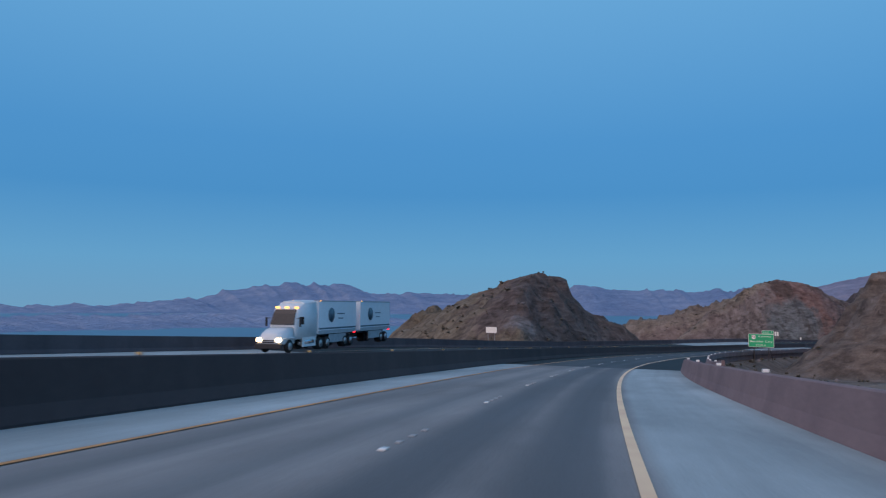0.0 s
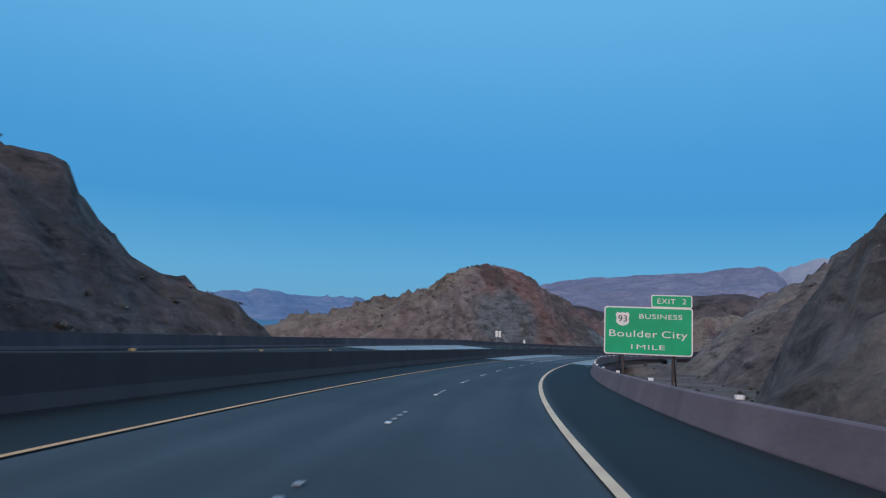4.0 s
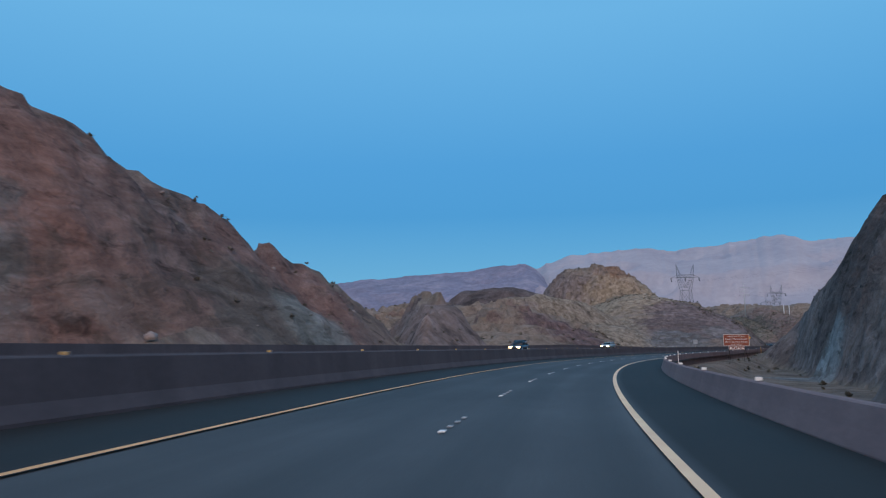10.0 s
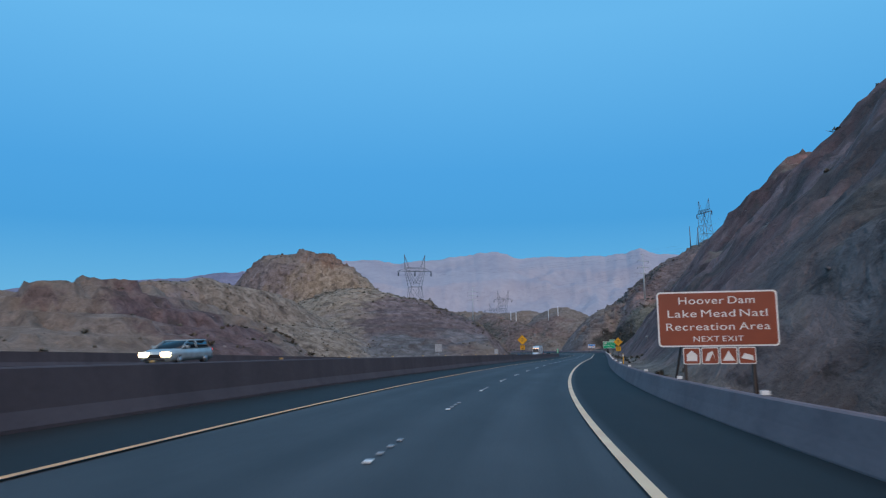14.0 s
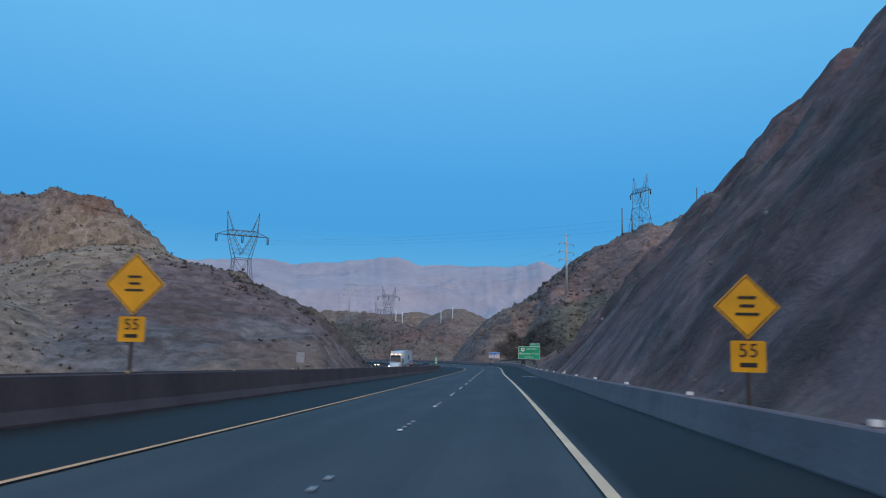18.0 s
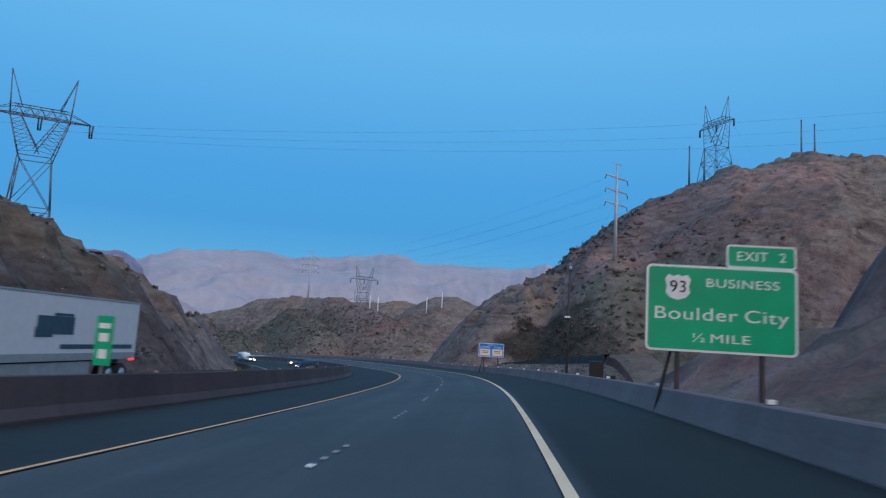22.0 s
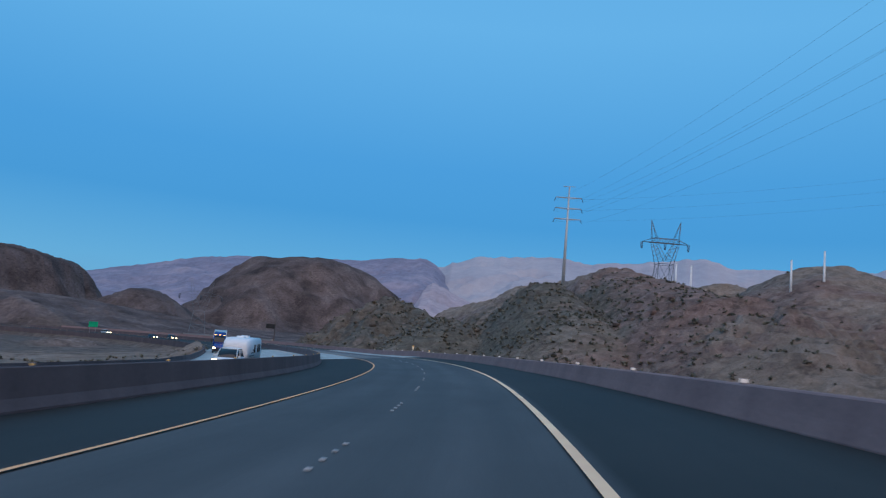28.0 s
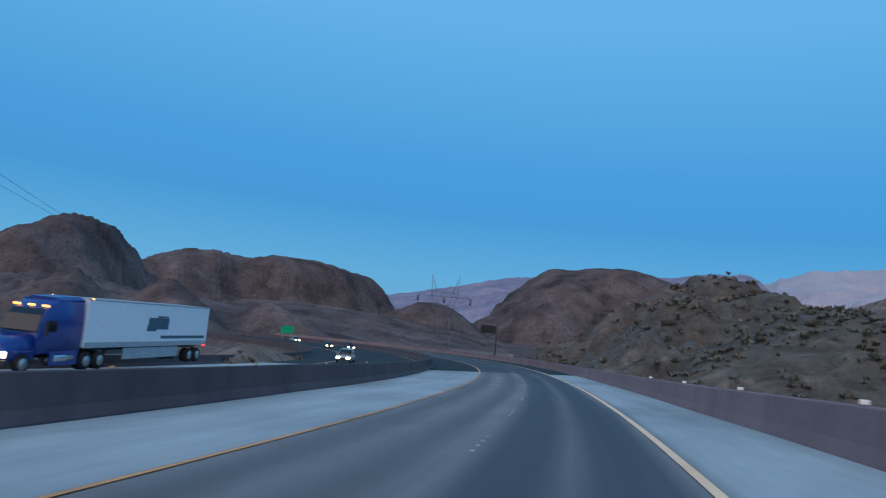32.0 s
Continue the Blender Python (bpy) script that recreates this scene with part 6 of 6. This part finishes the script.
oncoming(camper, 898.8, -16.2)


# ---- shrubs and loose rock ----
SHRUB = layered("desert_shrub", [(0.09, 0.078, 0.06), (0.135, 0.118, 0.09), (0.185, 0.163, 0.127)], 0.5, bump=0.4, fine=9.0)
BOULDER = layered("loose_rock", [(0.13, 0.10, 0.09), (0.24, 0.19, 0.175), (0.38, 0.33, 0.31)], 0.4, bump=0.6, fine=4.0)
rng = np.random.default_rng(4)


def steepness(x, y):
    e = 1.5
    return np.hypot((ground(x + e, y) - ground(x - e, y)) / (2 * e), (ground(x, y + e) - ground(x, y - e)) / (2 * e))


def beside(count, left, right, near, spread):
    """Random spots beside the road, thinning outward."""
    s = rng.uniform(left, right, count)
    n = np.where(rng.random(count) < 0.5, EDGE_R + 1.2, EDGE_L - 1.2)
    out = near + spread * rng.random(count) ** 1.7
    n = n + np.sign(n) * out
    p = road(s, n)
    return p[:, 0], p[:, 1]


def scatter(name, label, mat, x, y, size, squash, lift, subdiv, jitter, z=None):
    """Many small uneven lumps as one mesh."""
    bm = bmesh.new()
    bmesh.ops.create_icosphere(bm, subdivisions=subdiv, radius=1.0)
    v0 = np.array([v.co for v in bm.verts])
    f0 = np.array([[v.index for v in f.verts] for f in bm.faces])
    bm.free()
    k = len(x)
    z = ground(x, y) if z is None else z
    v = v0[None] * (1 + jitter * rng.standard_normal((k, len(v0), 1)).clip(-1.6, 1.6))
    v = v * (size * rng.uniform(0.8, 1.25, (k, 3)))[:, None] * np.array([1, 1, squash])
    a = rng.uniform(0, 6.28, k)
    c, q = np.cos(a)[:, None], np.sin(a)[:, None]
    v = np.stack([v[..., 0] * c - v[..., 1] * q, v[..., 0] * q + v[..., 1] * c, v[..., 2]], -1)
    v += np.stack([x, y, z + size[:, 0] * squash * lift], -1)[:, None]
    f = (f0[None] + (np.arange(k) * len(v0))[:, None, None]).reshape(-1, 3)
    me = bpy.data.meshes.new(name)
    me.vertices.add(k * len(v0))
    me.vertices.foreach_set("co", v.reshape(-1).astype(np.float32))
    me.loops.add(f.size)
    me.loops.foreach_set("vertex_index", f.reshape(-1).astype(np.int32))
    me.polygons.add(len(f))
    me.polygons.foreach_set("loop_start", np.arange(0, f.size, 3, dtype=np.int32))
    me.polygons.foreach_set("loop_total", np.full(len(f), 3, np.int32))
    me.materials.append(mat)
    me.update()
    me.validate()
    return tagged(new(name, me), label, name.replace("_", " "), kind="stuff")


def shrubs(name, label, mat, x, y, size, blades):
    """Each shrub is a low dome of many small leafy sprigs that point outward, with gaps between them."""
    k = len(x)
    turn, rise = rng.uniform(0, 6.28, (k, blades)), rng.uniform(0.15, 1.45, (k, blades))
    way = np.stack([np.cos(turn) * np.cos(rise), np.sin(turn) * np.cos(rise), np.sin(rise) * 0.85], -1)
    side = np.stack([-np.sin(turn), np.cos(turn), rng.uniform(-0.5, 0.5, (k, blades))], -1)
    reach = (size * rng.uniform(0.65, 1.15, (k, blades)))[..., None]
    wide = reach * rng.uniform(0.16, 0.34, (k, blades, 1)) * (1.5 if blades < 12 else 1.0)
    root = np.stack([x, y, ground(x, y) - 0.05], -1)[:, None] + 0.22 * size[..., None] * rng.uniform(-1, 1, (k, blades, 3)) * (1, 1, 0.2)
    v = np.stack([root + way * reach * 0.12, root + way * reach * 0.62 + side * wide, root + way * reach, root + way * reach * 0.55 - side * wide], 2).reshape(-1, 3)
    me = bpy.data.meshes.new(name)
    me.vertices.add(len(v))
    me.vertices.foreach_set("co", v.reshape(-1).astype(np.float32))
    me.loops.add(len(v))
    me.loops.foreach_set("vertex_index", np.arange(len(v), dtype=np.int32))
    me.polygons.add(len(v) // 4)
    me.polygons.foreach_set("loop_start", np.arange(0, len(v), 4, dtype=np.int32))
    me.polygons.foreach_set("loop_total", np.full(len(v) // 4, 4, np.int32))
    me.materials.append(mat)
    me.update()
    return tagged(new(name, me), label, name.replace("_", " "), kind="stuff")


def growing(count, near, spread, slope_max, s0=-40, s1=1250):
    x, y = beside(count, s0, s1, near, spread)
    slope, clump = steepness(x, y), fbm(x, y, 40, 3, 77)
    keep = (slope < slope_max) & (rng.random(count) < np.clip(0.30 + 1.9 * clump - 0.25 * slope, 0.0, 1.0)) & (ground(x, y) > -39)
    return x[keep], y[keep]


x, y = growing(9000, 1.0, 80.0, 0.8)
shrubs("desert_shrubs", "low grey-green desert shrubs dotted over the hills", SHRUB, x, y, rng.uniform(0.25, 1.0, (len(x), 1)) ** 2.2 * 0.6 + 0.16, 22)
x, y = growing(32000, 30.0, 330.0, 0.8)
shrubs("distant_shrubs", "dark scrub dotting the farther slopes", SHRUB, x, y, rng.uniform(0.25, 1.0, (len(x), 1)) ** 2.0 * 0.9 + 0.3, 9)
GREEN = layered("green_shrub", [(0.11, 0.108, 0.082), (0.155, 0.15, 0.115), (0.20, 0.192, 0.148)], 0.5, bump=0.2, fine=9.0)
x, y = growing(4500, 1.0, 130.0, 1.0, 690, 1160)
shrubs("pole_hill_shrubs", "dense low green shrubs over the hills by the last bend", GREEN, x, y, rng.uniform(0.25, 1.0, (len(x), 1)) ** 2.0 * 0.75 + 0.25, 16)


def within(spots):
    """Random places in round patches: centre, reach, count."""
    x, y = [], []
    for cx, cy, reach, count in spots:
        a, d = rng.uniform(0, 6.28, count), reach * rng.random(count) ** 0.55
        x.append(cx + d * np.cos(a)), y.append(cy + d * np.sin(a))
    x, y = np.concatenate(x), np.concatenate(y)
    near = np.argmin((x[:, None] - line[None, ::6, 0]) ** 2 + (y[:, None] - line[None, ::6, 1]) ** 2, 1) * 6
    n = (x - line[near, 0]) * np.sin(HEAD[near]) - (y - line[near, 1]) * np.cos(HEAD[near])
    keep = (n > 11.5) | (n < -28.5)
    return x[keep], y[keep]


x, y = within([(800, 550, 48, 650), (818, 578, 45, 450), (650, 378, 32, 300), (612, 374, 42, 350), (808, 622, 42, 500), (716, 402, 16, 300), (780, 520, 40, 600), (636, 492, 26, 350), (614, 474, 24, 250), (640, 393, 14, 160)])
shrubs("slope_shrubs", "dark olive shrubs crowding the slopes along the bend", GREEN, x, y, rng.uniform(0.25, 1.0, (len(x), 1)) ** 1.8 * 0.85 + 0.3, 14)
x, y = within([(522, 500, 46, 700), (440, 472, 48, 700), (400, 450, 45, 500), (125, 325, 30, 220), (20, 165, 40, 350), (190, 345, 40, 260)])
shrubs("gravel_slope_shrubs", "small dark shrubs dotted over the pale gravel slopes", SHRUB, x, y, rng.uniform(0.25, 1.0, (len(x), 1)) ** 2.2 * 0.55 + 0.2, 12)
x, y = within([(692, 381, 34, 200), (672, 396, 26, 130), (708, 404, 24, 120), (750, 352, 50, 160), (820, 556, 40, 120), (835, 580, 40, 90), (806, 625, 34, 160)])
scatter("outcrop_rocks", "weathered brown outcrop rocks on the crests", ROCK, x, y, rng.random((len(x), 1)) ** 3.5 * 1.2 + 0.3, 0.55, -0.5, 1, 0.3)
x, y = beside(9000, -40, 1150, 0.3, 120.0)
keep = rng.random(len(x)) < np.clip(0.1 + 0.4 * steepness(x, y), 0, 0.5)
x, y = x[keep], y[keep]
scatter("loose_rocks", "grey and brown broken rocks on the slopes", BOULDER, x, y, rng.random((len(x), 1)) ** 7 * 0.4 + 0.07, 0.75, 0.15, 0, 0.28)

# broken stone on the bank below the low wall
s, n = rng.uniform(702, 766, 1500), rng.uniform(8.7, 12.5, 1500)
p = road(s, n, rubble_top(s, n))
RUBBLE = layered("grey_rubble", [(0.07, 0.07, 0.07), (0.13, 0.13, 0.127), (0.21, 0.205, 0.2)], 0.8, bump=0.6, fine=5.0)
scatter("rubble_stones", "grey broken stones on the bank below the low wall", RUBBLE, p[:, 0], p[:, 1], rng.random((1500, 1)) ** 5 * 0.16 + 0.035, 0.75, 0.15, 0, 0.28, p[:, 2])
